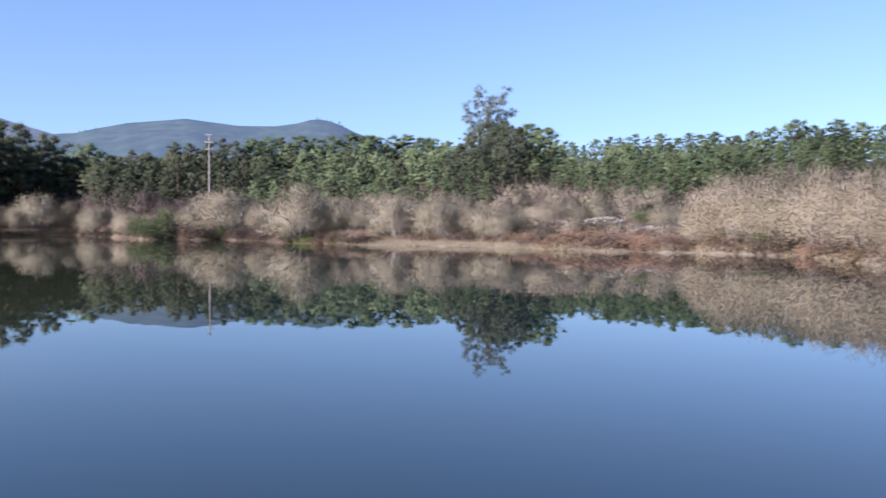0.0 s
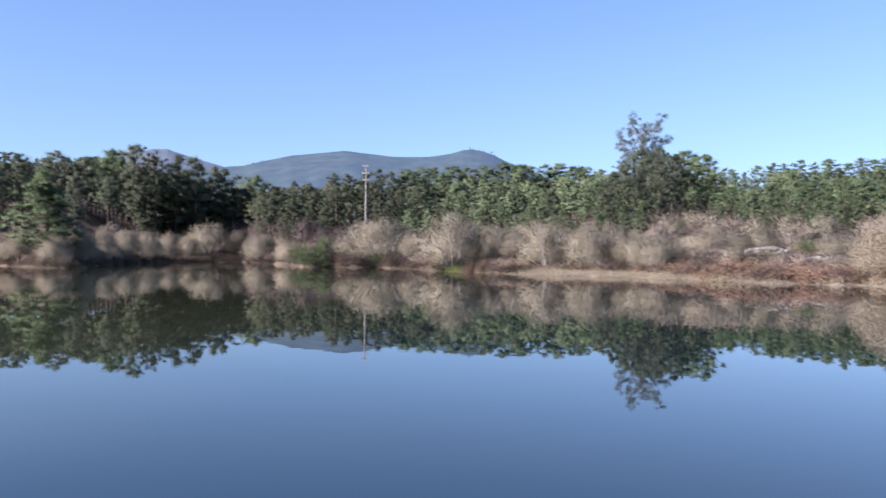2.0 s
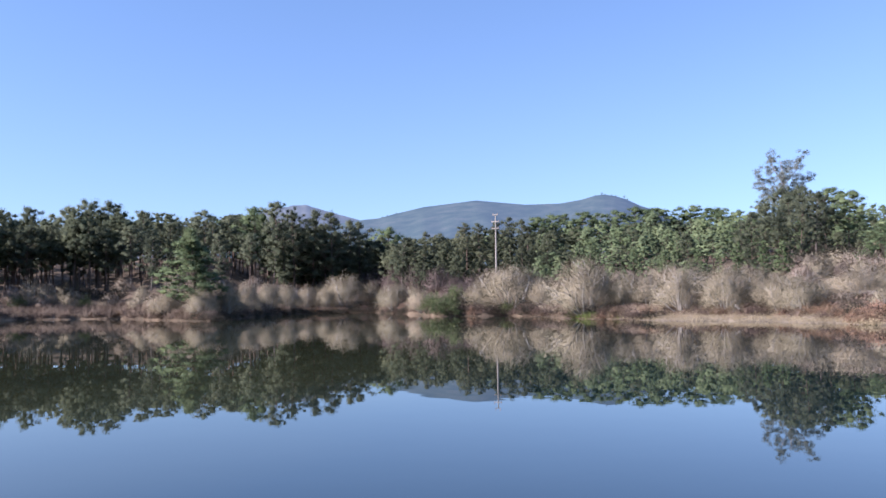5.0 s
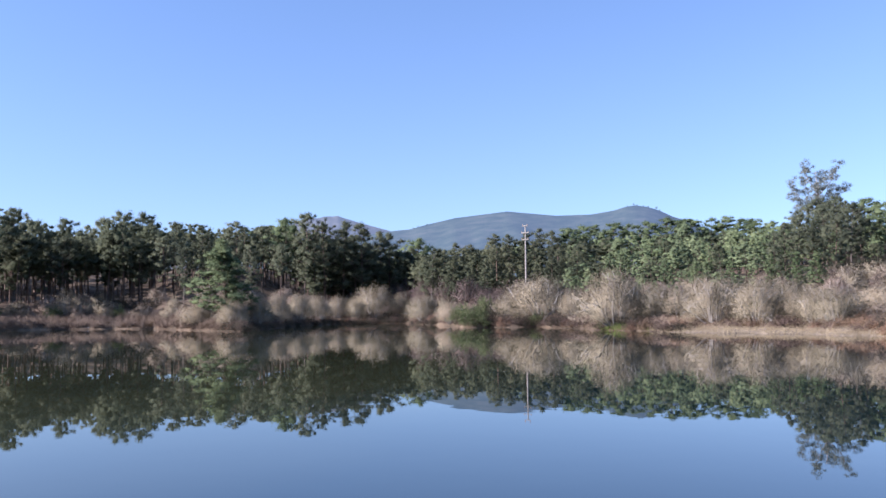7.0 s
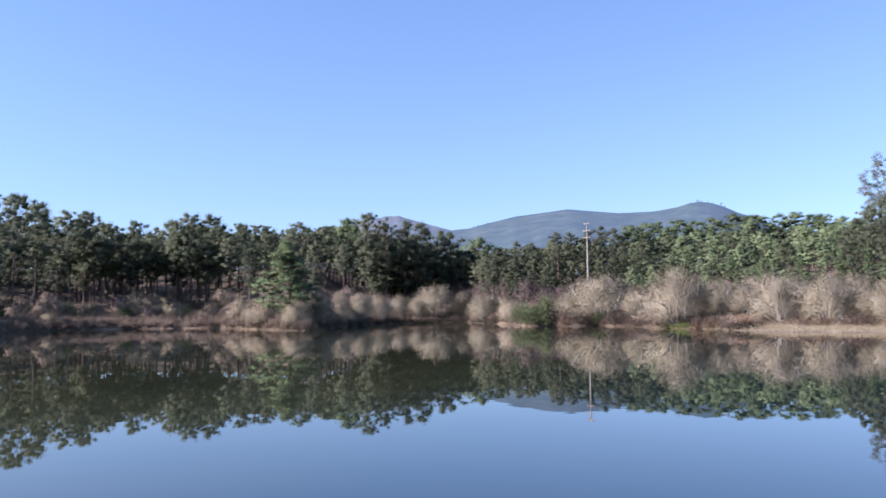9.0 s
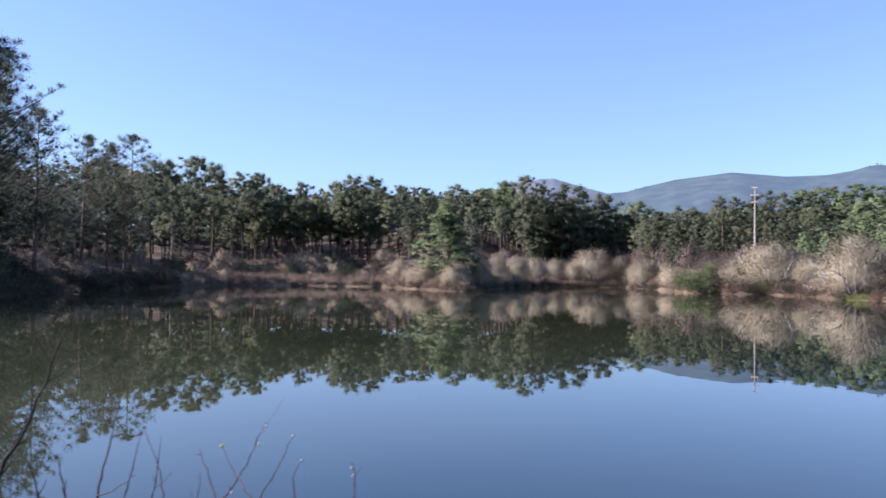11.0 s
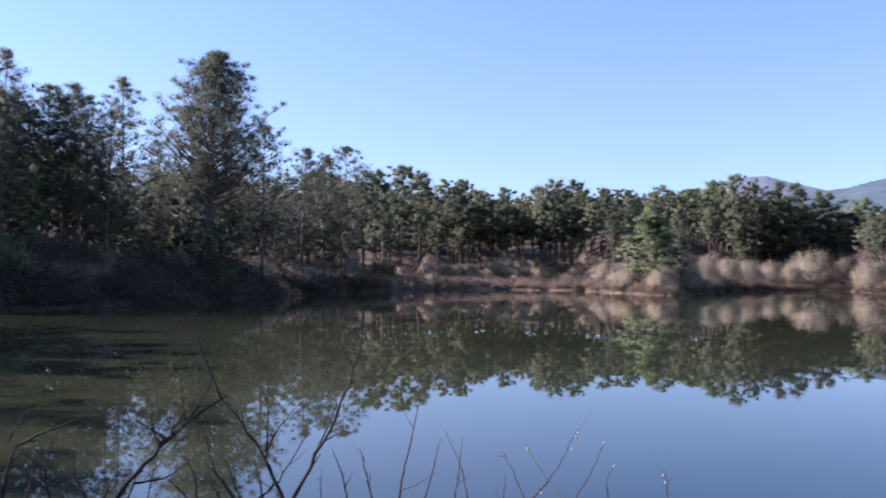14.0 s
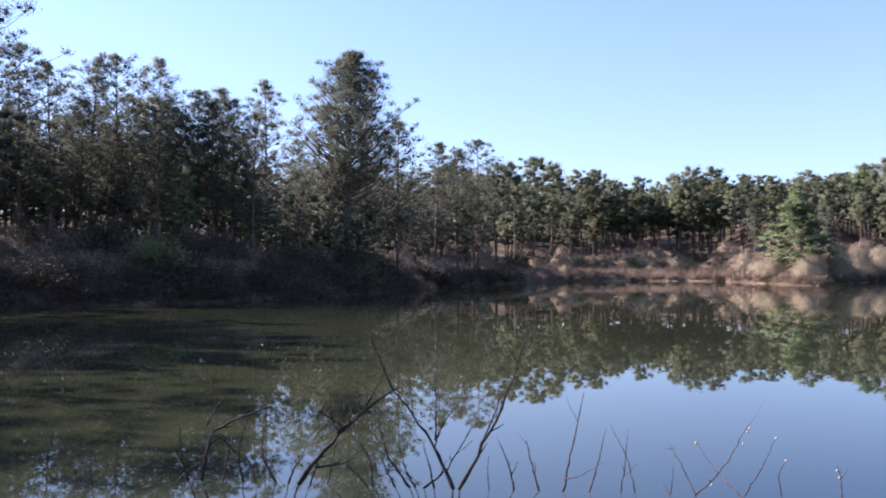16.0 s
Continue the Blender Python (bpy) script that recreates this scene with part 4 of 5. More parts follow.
WILLOWS = [bare_bush(200 + k, mat=M_TWIG if k not in (2, 5) else M_TWIG_OLIVE, label="bare grey-brown winter willow bush" if k not in (2, 5) else "bare willow bush with olive lichened twigs") for k in range(6)]
SCRUB = [bare_bush(220 + k, "scrub_bush", 2000, "low bare brown scrub bush", M_TWIG if k % 2 else M_SCRUB, haze=170, blade=(0.5, 0.06)) for k in range(4)]
BUSHES = (
    (-59.7, 130.4, 5.4, 4.0), (-46.8, 119.5, 4.0, 2.6), (-36.7, 103.1, 2.9, 1.6), (-24.2, 98.6, 5.2, 4.4), (-28.0, 97.7, 3.0, 1.6),
    (-19.5, 94.1, 3.2, 1.5), (-12.8, 80.6, 5.0, 3.2), (-9.3, 81.4, 3.3, 2.2), (-7.4, 81.2, 2.9, 1.8), (-4.0, 77.1, 4.0, 2.4),
    (-0.4, 75.5, 3.8, 2.3), (1.9, 76.2, 3.0, 1.8), (3.6, 73.2, 3.1, 1.9), (4.8, 70.0, 2.8, 2.0), (8.6, 72.1, 2.4, 1.9),
    (10.9, 72.2, 2.1, 1.3), (12.8, 72.3, 2.2, 1.5), (7.6, 81.5, 1.5, 1.3), (15.6, 71.7, 1.1, 1.4), (16.9, 66.3, 1.8, 1.8),
    (16.5, 56.6, 3.7, 1.5), (18.7, 55.3, 4.9, 3.1), (20.7, 53.4, 4.8, 2.8), (20.8, 48.2, 4.7, 2.6), (20.4, 42.1, 4.1, 2.3),
)
BUSHES_FAR = (
    (19.2, 35.9, 3.6, 2.0), (-58.6, 82.2, 2.7, 1.9), (-51.8, 78.6, 2.8, 1.7),
    (-52.6, 84.2, 3.8, 1.9), (-57.4, 96.6, 3.6, 1.8), (-62.1, 110.2, 3.9, 2.0), (-63.3, 118.1, 4.0, 1.9), (-64.4, 126.3, 3.8, 2.0),
    (-61.4, 127.0, 3.3, 1.8), (-56.8, 134.4, 3.9, 1.9),
)
BIG_WILLOWS = [bare_bush(240 + k, twigs=27000, mat=M_TWIG_OLIVE, label="big domed bare willow bush with a fine twig haze", haze=1500, blade=(0.19, 0.018), ragged=0.15, stout=0.6) for k in range(2)]
for i, (x, y, h, w) in enumerate(BUSHES + BUSHES_FAR):
    put(BIG_WILLOWS[i % 2] if x > 14 and h > 3.2 else WILLOWS[(i * 5 + 1) % 6], x, y, h * (1.14 if -30 < x < 14 and h > 3.5 else 1.08), rnd.uniform(0, 360), 4.25, group="bare bushes on the shore", wide=min(1.9, max(0.7, w / 2.35 / (h / 4.25))))


THICKET = [bare_bush(260 + k, "alder_thicket", 3800, "tall dark brown bare alder thicket", M_PURPLE, haze=320, blade=(0.4, 0.03), limb=M_BARK) for k in range(2)]
r_ = random.Random(8)
for b, s, h, w in ((-47.6, 9, 2.6, 1.1), (-45.6, 8, 2.0, 1.3), (-43.2, 8, 4.0, 0.8), (-42.4, 9, 3.4, 0.8), (-44.2, 10, 3.0, 0.9), (-40.9, 7, 2.2, 1.2), (-38.9, 7, 2.0, 1.4), (-37.2, 6, 2.0, 1.3), (-36.2, 5, 2.3, 1.1), (-50.0, 8, 2.2, 1.2)):
    put(SCRUB[int(-b * 3) % 4], *polar(b, s), h, b * 31, 4.25, group="bare thicket under the wood", wide=w)
for k in range(64):
    b = r_.uniform(-57, -19)
    put(SCRUB[k % 4], *polar(b, r_.uniform(3, 30)), r_.uniform(1.3, 3.0), r_.uniform(0, 360), 4.25, group="bare thicket under the wood", wide=r_.uniform(0.9, 1.4))


for k in range(14):
    b = r_.uniform(-67, -57)
    put(SCRUB[k % 4], *polar(b, r_.uniform(2, 15)), r_.uniform(1.2, 2.6), r_.uniform(0, 360), 4.25, group="bare scrub on the near bank", wide=r_.uniform(0.9, 1.4))
# left of bearing -9, darker alder thicket stands in for shade behind willows
for k in range(44):
    b = r_.uniform(-19, 3)
    put(SCRUB[k % 4] if b > -9 else THICKET[k % 2], *polar(b, r_.uniform(16, 36)), r_.uniform(1.5, 2.7) * (1 if b > -9 else 1.3), r_.uniform(0, 360), 4.25, group="bare thicket behind the willows", wide=r_.uniform(0.9, 1.4))
for k in range(22):
    b = r_.uniform(3.5, 18)
    put(SCRUB[k % 4], *polar(b, r_.uniform(14, 34)), r_.uniform(1.3, 2.8), r_.uniform(0, 360), 4.25, group="bare thicket on the slope", wide=r_.uniform(0.9, 1.4))
for i, (b, s, h) in enumerate(((-23.2, 16, 4.8), (-22.3, 19, 5.8), (-21.5, 17, 5.4), (-20.8, 21, 5.6), (-19.9, 22, 4.8), (-18.6, 26, 4.4))):
    put(THICKET[i % 2], *polar(b, s), h, b * 31, 4.25, group="bare alders at the wood's end", wide=0.8)


def leafy_bush(seed, name, mat, label, height=1.6, width=1.3, count=190, blade=(0.36, 0.09, 0.12)):
    rng = np.random.default_rng(seed)
    thing = new(name)
    tagged(thing, label, "bush")
    pieces, centres, ways = [], [], []
    for i in range(11):
        w, tilt = i * 2.399, rng.uniform(0.1, 0.9)
        e = np.array([math.cos(w) * math.sin(tilt) * width, math.sin(w) * math.sin(tilt) * width, math.cos(tilt) * height * 0.8])
        pieces.append(tube([(0.1 * math.cos(w), 0.1 * math.sin(w), -0.2), e * 0.5 + rng.normal(size=3) * 0.06, e], [0.04, 0.025, 0.01], 4))
    for k in range(count):
        w, c = rng.uniform(0, 6.283), rng.uniform(-0.05, 1)
        lump = 1 + 0.22 * math.sin(3 * w + seed) + 0.15 * math.sin(5 * w + 7 * c)
        r = rng.uniform(0.35, 1.0) ** 0.5 * lump
        s = math.sqrt(max(0.0, 1 - c * c))
        centres.append((width * math.cos(w) * s * r, width * math.sin(w) * s * r, height * max(c, 0.02) * r))
        ways.append((math.cos(w) * s * 0.6, math.sin(w) * s * 0.6, 0.7))
    mesh_part("framework", mesh_of("framework", *join(pieces), M_BARK, True), thing)
    mesh_part("foliage", mesh_of("foliage", *sprays(rng, centres, ways, 6, blade[0], blade[1] * 1.3, 0.7, blade[2]), mat), thing)
    return thing


GREEN = [leafy_bush(300 + k, "broom_bush", M_GREEN_BUSH, "leafy green broom bush among bare shrubs", 1.6, 1.3, 420, (0.2, 0.055, 0.14)) for k in range(2)]
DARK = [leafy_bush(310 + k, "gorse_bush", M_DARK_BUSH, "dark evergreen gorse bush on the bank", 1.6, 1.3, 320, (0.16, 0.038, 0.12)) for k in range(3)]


for b, s, h, w in ((-18.2, 1.2, 2.2, 1.0), (-47.2, 9, 2.0, 0.8), (-43.9, 7, 1.5, 1.1), (-40.3, 6, 1.6, 0.7), (-9.6, 1.0, 0.9, 1.2), (-0.8, 16, 1.6, 1.0), (20.0, 1.6, 1.1, 0.8), (12.6, 14, 1.3, 0.8),
                   (-74.6, 3, 2.0, 1.0), (-61.5, 2.5, 1.8, 0.8), (-17.4, 6, 2.4, 0.8), (-19.0, 3.5, 1.8, 0.9), (-14.0, 1.0, 1.3, 1.2), (-51.0, 8, 1.6, 0.8)):
    put(GREEN[int(abs(b)) % 2], *polar(b, s), h, b * 37, 1.75, wide=w)
for b, s, h, w in ((-16.9, 1.2, 2.3, 0.9), (-12.6, 0.9, 1.4, 1.3), (-15.1, 1.0, 1.2, 1.2), (-51.4, 10, 2.2, 1.2), (-50.1, 12, 2.4, 1.0), (-45.9, 9, 2.2, 0.7), (-40.0, 13, 2.3, 1.3), (-38.6, 13, 2.0, 1.6), (-41.2, 13, 1.8, 1.2),
                   (5.9, 86, 3.6, 1.0), (4.9, 84, 2.8, 1.2), (6.7, 90, 3.0, 1.0), (2.1, 14, 1.8, 1.0), (5.0, 9, 1.2, 1.3), (7.0, 5, 1.2, 1.2), (9.6, 7, 1.3, 1.1), (-8.4, 2, 1.0, 1.1), (-6.3, 10, 1.1, 1.0), (-2.9, 14, 1.2, 0.9),
                   # waterline row: dark gorse in place of the shadow under the bank
                   (-29.2, 0.9, 0.7, 2.0), (-26.6, 0.9, 0.8, 2.0), (-22.6, 1.0, 1.4, 1.4), (-20.6, 1.0, 1.2, 1.6), (-23.7, 2, 1.5, 1.2)):
    put(DARK[int(abs(b)) % 3], *polar(b, s), h, b * 53, 1.75, wide=w)
# near bank undergrowth; its dark leaves also stand in for the shade
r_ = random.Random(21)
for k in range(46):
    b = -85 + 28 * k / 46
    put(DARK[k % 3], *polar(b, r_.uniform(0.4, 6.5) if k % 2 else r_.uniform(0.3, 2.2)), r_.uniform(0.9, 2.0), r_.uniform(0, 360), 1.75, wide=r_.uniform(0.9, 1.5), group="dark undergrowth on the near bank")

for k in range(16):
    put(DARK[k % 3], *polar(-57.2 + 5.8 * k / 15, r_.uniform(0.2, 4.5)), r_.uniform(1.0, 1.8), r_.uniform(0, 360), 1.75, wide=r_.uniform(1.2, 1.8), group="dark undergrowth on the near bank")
# more dark gorse in place of shade under the big trees
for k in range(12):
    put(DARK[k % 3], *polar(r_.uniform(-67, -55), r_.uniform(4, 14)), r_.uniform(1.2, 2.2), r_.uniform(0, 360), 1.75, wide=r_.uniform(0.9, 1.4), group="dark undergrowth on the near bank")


# dark gorse along the water stands in for shade under the willows
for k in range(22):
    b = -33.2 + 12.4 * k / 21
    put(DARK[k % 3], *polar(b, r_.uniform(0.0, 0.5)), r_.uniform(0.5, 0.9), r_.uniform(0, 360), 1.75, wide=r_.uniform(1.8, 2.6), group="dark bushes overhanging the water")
CLUMPS = [leafy_bush(330 + k, "bracken_clump", M_BRACKEN_CLUMP, "rust-brown clump of dead bracken by the water", 0.9, 0.8, 190, (0.17, 0.03, 0.1)) for k in range(3)]
BRIARS = [leafy_bush(340 + k, "bramble_bush", M_BRIAR, "low dark brown bramble bush at the waterline", 1.0, 1.0, 120, (0.24, 0.026, 0.1)) for k in range(3)]
r_ = random.Random(29)
for k in range(16):
    put(SCRUB[k % 4] if k % 4 else THICKET[0], *polar(3.8 + 4.8 * (k + r_.random()) / 16, r_.uniform(30, 56)), r_.uniform(2.0, 3.0), r_.uniform(0, 360), 4.25, group="bare thicket on the slope", wide=r_.uniform(1.0, 1.5))
for b, s, h in ((5.2, 46, 2.6), (6.0, 48, 3.0), (6.6, 50, 2.4)):
    put(DARK[int(b * 2) % 3], *polar(b, s), h, b * 53, 1.75, wide=1.1)
# dark low bushes darken the bases and gaps of the willows
r_ = random.Random(30)
for k in range(16):
    b = -17.2 + 12.5 * (k + r_.random()) / 16
    put(BRIARS[k % 3] if k % 3 else DARK[k % 2], *polar(b, r_.uniform(0.3, 2.2)), r_.uniform(0.7, 1.3), r_.uniform(0, 360), 1.1 if k % 3 else 1.75, wide=r_.uniform(1.1, 1.7), group="dark brambles under the willows")
r_ = random.Random(31)
for k in range(44):
    b = -40 + 69 * (k + r_.random()) / 44
    s = float(np.interp(b, FLAT_B, FLAT_W))
    put(CLUMPS[k % 3], *polar(b, s + r_.uniform(0.3, 3.5)), r_.uniform(0.35, 0.9), r_.uniform(0, 360), 0.98, wide=r_.uniform(0.9, 1.8), group="dead bracken along the shore")
for k in range(26):
    b = 3 + 20 * (k + r_.random()) / 26
    s = float(np.interp(b, FLAT_B, FLAT_W))
    put(CLUMPS[k % 3], *polar(b, s + r_.uniform(0.15, 4.5)), r_.uniform(0.4, 0.95), r_.uniform(0, 360), 0.98, wide=r_.uniform(1.0, 1.9), group="dead bracken along the shore")
for k in range(104):
    b = -56 + 84 * ((k + r_.random()) / 104) ** 1.4
    s = float(np.interp(b, FLAT_B, FLAT_W))
    put(BRIARS[k % 3], *polar(b, s + r_.uniform(0.2, 2.2)), r_.uniform(0.35, 0.95), r_.uniform(0, 360), 1.08, wide=r_.uniform(0.9, 2.0), group="brambles along the shore")

# dark brambles cover the bank's foot in place of shade
for k in range(44):
    b = -88 + 33 * (k + r_.random()) / 44
    put(BRIARS[k % 3], *polar(b, r_.uniform(0.1, 1.6)), r_.uniform(0.5, 1.3), r_.uniform(0, 360), 1.08, wide=r_.uniform(0.9, 1.7), group="brambles along the shore")

# a denser dark row stands in for the shaded waterline
for k in range(46):
    b = -88 + 33 * (k + r_.random()) / 46
    put(BRIARS[k % 3], *polar(b, r_.uniform(-0.1, 0.35)), r_.uniform(0.5, 0.9), r_.uniform(0, 360), 1.08, wide=r_.uniform(1.4, 2.2), group="brambles along the shore")


# ---- the low cover ----
def strew(name, mat, label, count, b0, b1, s0, s1, length, width, blades, seed, spread=0.5, patch=0.0):
    """Tufts of blades over a stretch of the shore: one sheet of stuff."""
    rng = np.random.default_rng(seed)
    C, D = [], []
    while len(C) < count:
        b, s = rng.uniform(b0, b1), s0 + (s1 - s0) * rng.uniform(0, 1) ** 1.4
        if name != "dry_grass" and s < float(np.interp(b, FLAT_B, FLAT_W)):
            continue
        x, y = polar(b, s)
        if patch and noise.noise(Vector((x * 0.22, y * 0.22, seed))) < patch:
            if rng.uniform() < 0.85:
                continue
        C.append((x, y, land(x, y) - 0.03))
        D.append((0, 0, 1.0))
    V, F = sprays(rng, C, D, blades, length, width, spread, 0.14)
    tagged(new(name, mesh_of(name, V, F, mat)), label, "undergrowth", kind="stuff")


strew("dry_grass", M_GRASS, "pale dry grass on the flat shore", 6500, -7.5, 7, 0.03, 13.0, 0.07, 0.04, 8, 1, 1.3)
strew("dry_grass", M_GRASS, "pale dry grass under the bank", 900, 7, 27, 0.05, 2.0, 0.16, 0.06, 8, 11, 0.9, 0.1)
strew("dry_grass", M_GRASS, "pale dry grass along the wooded shore", 2600, -58, -7, 0.2, 14.0, 0.18, 0.035, 8, 2, 0.8, patch=0.1)
strew("tall_grass", M_REED, "tall tan winter grass along the wooded shore", 4000, -51.5, -33, 0.25, 9.0, 0.6, 0.05, 8, 21, 0.35, -0.25)
strew("tall_grass", M_REED, "tall tan winter grass under the willows", 1500, -33, -6, 1.2, 7.0, 0.5, 0.05, 8, 22, 0.35, 0.0)
strew("bracken", M_BRACKEN, "rust-brown dead bracken on the bank", 2600, 5, 29, 0.6, 9.0, 0.2, 0.032, 13, 3, 1.2, 0.05)
strew("bracken", M_BRACKEN, "rust-brown dead bracken under the bushes", 1400, -38, 0, 0.3, 8.0, 0.2, 0.035, 12, 4, 1.2, 0.1)
strew("bracken", M_BRACKEN, "rust-brown bracken on the shaded bank", 900, -84, -56, 2.0, 12.0, 0.45, 0.06, 7, 5, 0.9, 0.1)
strew("heath", M_HEATH, "brown winter heath under the trees", 4900, -52, 4, 0.8, 26.0, 0.45, 0.04, 8, 6, 0.45, -0.1)
strew("heath", M_HEATH, "brown winter heath on the slope", 1500, 4, 28, 6, 22.0, 0.4, 0.05, 8, 7, 0.45, -0.1)
strew("heath", M_HEATH, "brown heath on the near bank", 1600, -86, -56, 0.3, 9.0, 0.6, 0.03, 8, 8, 0.5)
strew("fresh_grass", M_FRESH, "short fresh green grass at the waterline", 260, -10, 5, 0.15, 1.2, 0.2, 0.03, 8, 9, 0.5, 0.1)

for b, s, h in ((6.2, 9, 1.3), (8.4, 8, 1.5), (9.8, 7, 1.0), (11.2, 8, 1.2), (12.2, 7, 1.3), (14.2, 6, 1.5), (10.4, 9, 1.3)):
    put(SCRUB[int(b * 3) % 4], *polar(b, s), h, b * 71, 4.25, wide=1.3, group="bare bushes on the shore")

# ---- the pole ----
def power_pole(x, y, h):
    thing = tagged(new("power_pole"), "slender weathered power pole with three short crossarms", "power pole")
    thing.matrix_basis = pose(x, y, land(x, y), 0, 0, -14.8 + 8)
    V, F = tube([(0, 0, -0.5), (0, 0, h * 0.5), (0, 0, h)], [0.17, 0.13, 0.09], 8)
    mesh_part("shaft", mesh_of("shaft", V, F, M_POLE), thing)
    for z, half in ((h - 0.12, 0.45), (h - 1.2, 0.62), (h - 2.25, 0.58)):
        bm = bmesh.new()
        bmesh.ops.create_cube(bm, size=1)
        bmesh.ops.scale(bm, vec=(2 * half, 0.12, 0.14), verts=bm.verts)
        bmesh.ops.translate(bm, vec=(0, -0.16, z), verts=bm.verts)
        bmesh.ops.bevel(bm, geom=bm.edges[:], offset=0.015, segments=1, affect="EDGES")
        arm = part("crossarm", bm, M_POLE, thing)
        for sx in (-1, 1):
            V, F = tube([(sx * (half - 0.07), -0.16, z + 0.07), (sx * (half - 0.07), -0.16, z + 0.12), (sx * (half - 0.07), -0.16, z + 0.2), (sx * (half - 0.07), -0.16, z + 0.27)], [0.02, 0.06, 0.045, 0.03], 7)
            mesh_part("insulator", mesh_of("insulator", V, F, M_GLASSY), arm, "brown glazed insulator")


power_pole(-35.0, 132.5, 11.3)


# ---- stones ----
def stone_mesh(seed, mat):
    bm = bmesh.new()
    bmesh.ops.create_icosphere(bm, subdivisions=2, radius=0.5)
    for v in bm.verts:
        n = noise.noise(v.co * 1.7 + Vector((seed, 0, 0))) * 0.22 + noise.noise(v.co * 4.1 + Vector((0, seed, 0))) * 0.07
        v.co *= 1 + n
        v.co.z = max(-0.34, min(0.36, v.co.z))
    me = bpy.data.meshes.new("stone")
    bm.to_mesh(me)
    bm.free()
    me.materials.append(mat)
    return me


STONES = [stone_mesh(k * 3.1, M_STONE) for k in range(5)]
OCHRE = [stone_mesh(k * 5.3 + 1, M_SAND) for k in range(3)]


def stone_row(b0, b1, s, meshes, size, label, name="stone_wall", courses=2, seed=1):
    """A low tumbled wall of field stones along the slope."""
    r = random.Random(seed)
    x0, y0 = polar((b0 + b1) / 2, s)
    thing = tagged(new(name), label, "wall")
    z0 = land(x0, y0)
    thing.matrix_basis = pose(x0, y0, z0)
    xa, ya = polar(b0, s)
    xb, yb = polar(b1, s)
    n = max(3, int(math.hypot(xb - xa, yb - ya) / (size * 0.8)))
    for c in range(courses):
        for i in range(n):
            u = (i + 0.5 * c + r.uniform(-0.15, 0.15)) / n
            x, y = xa + (xb - xa) * u, ya + (yb - ya) * u
            ob = new("stone", r.choice(meshes))
            ob.parent = thing
            k = size * r.uniform(0.8, 1.2)
            ob.matrix_basis = pose(x - x0, y - y0 + r.uniform(-0.1, 0.1), land(x, y) - z0 + size * (0.22 + 0.52 * c), r.uniform(-12, 12), r.uniform(-12, 12), r.uniform(0, 360)) @ Matrix.Diagonal((k * 1.25, k, k * 0.85, 1))


stone_row(6.5, 8.1, 12.5, STONES, 0.55, "tumbled pale granite wall among the bushes", courses=1, seed=1)
stone_row(9.2, 11.6, 11.5, STONES, 0.46, "low pale granite wall above the bank", seed=2)
stone_row(12.5, 14.0, 9.5, STONES, 0.5, "end of a low pale granite wall", courses=1, seed=3)
stone_row(4.4, 5.5, 15.5, OCHRE, 0.6, "heap of ochre yellow soil and stones", name="soil_heap", seed=4)
for b, s, k in ((-16.2, 5.0, 0.5), (-43.4, 0.25, 0.3), (-42.0, 0.2, 0.25), (-48.2, 0.2, 0.25), (-75.2, 5.0, 0.3), (16.5, 0.4, 0.3)):
    x, y = polar(b, s)
    ob = tagged(new("stone", STONES[int(abs(b)) % 5]), "pale rounded stone at the bank", "stone")
    ob.matrix_basis = pose(x, y, land(x, y) + 0.12 * k, 0, 0, b * 11) @ Matrix.Scale(k, 4)


# ---- twigs in front of the camera ----
def shoot(name, parent, p0, p1, p2, r, mat, seed, knots=True, spurs=0.5):
    """A thin shoot that bends through three places, with small knots where its leaves stood."""
    rg = random.Random(seed)
    a, b, c = Vector(p0), Vector(p1), Vector(p2)
    pts, rad = [], []
    n = 12
    size = (c - a).length
    for i in range(n + 1):
        u = i / n
        p = a.lerp(b, u * 2) if u < 0.5 else b.lerp(c, u * 2 - 1)
        bow = (a.lerp(c, u) - p) * 0.25  # the bend is a little rounded
        wob = 0.009 * size if 0 < i < n else 0
        pts.append(p + bow * (1 - abs(2 * u - 1)) + Vector((rg.uniform(-1, 1), rg.uniform(-1, 1), rg.uniform(-1, 1))) * wob)
        rad.append(r * (1 - 0.7 * u) * (1.25 if knots and i % 3 == 1 else 1.0))
    V, F = tube(pts, rad, 6)
    pieces = [(V, F)]
    for i in range(3, n) if knots else ():
        if rg.random() < spurs:  # short spurs and side twigs
            t = (pts[i] - pts[i - 1]).normalized()
            side = t.cross(Vector((rg.uniform(-1, 1), rg.uniform(-1, 1), rg.uniform(-1, 1)))).normalized()
            L = size * rg.uniform(0.04, 0.28) * (1 if rg.random() < 0.6 else 0.4)
            e = pts[i] + (t * 0.75 + side * 0.65 + Vector((0, 0, 0.25))) * L
            m = pts[i].lerp(e, 0.5) + side * L * 0.08
            pieces.append(tube([pts[i], m, e], [rad[i] * 0.6, rad[i] * 0.45, rad[i] * 0.25], 5))
    return mesh_part(name, mesh_of(name, *join(pieces), mat, True), parent)


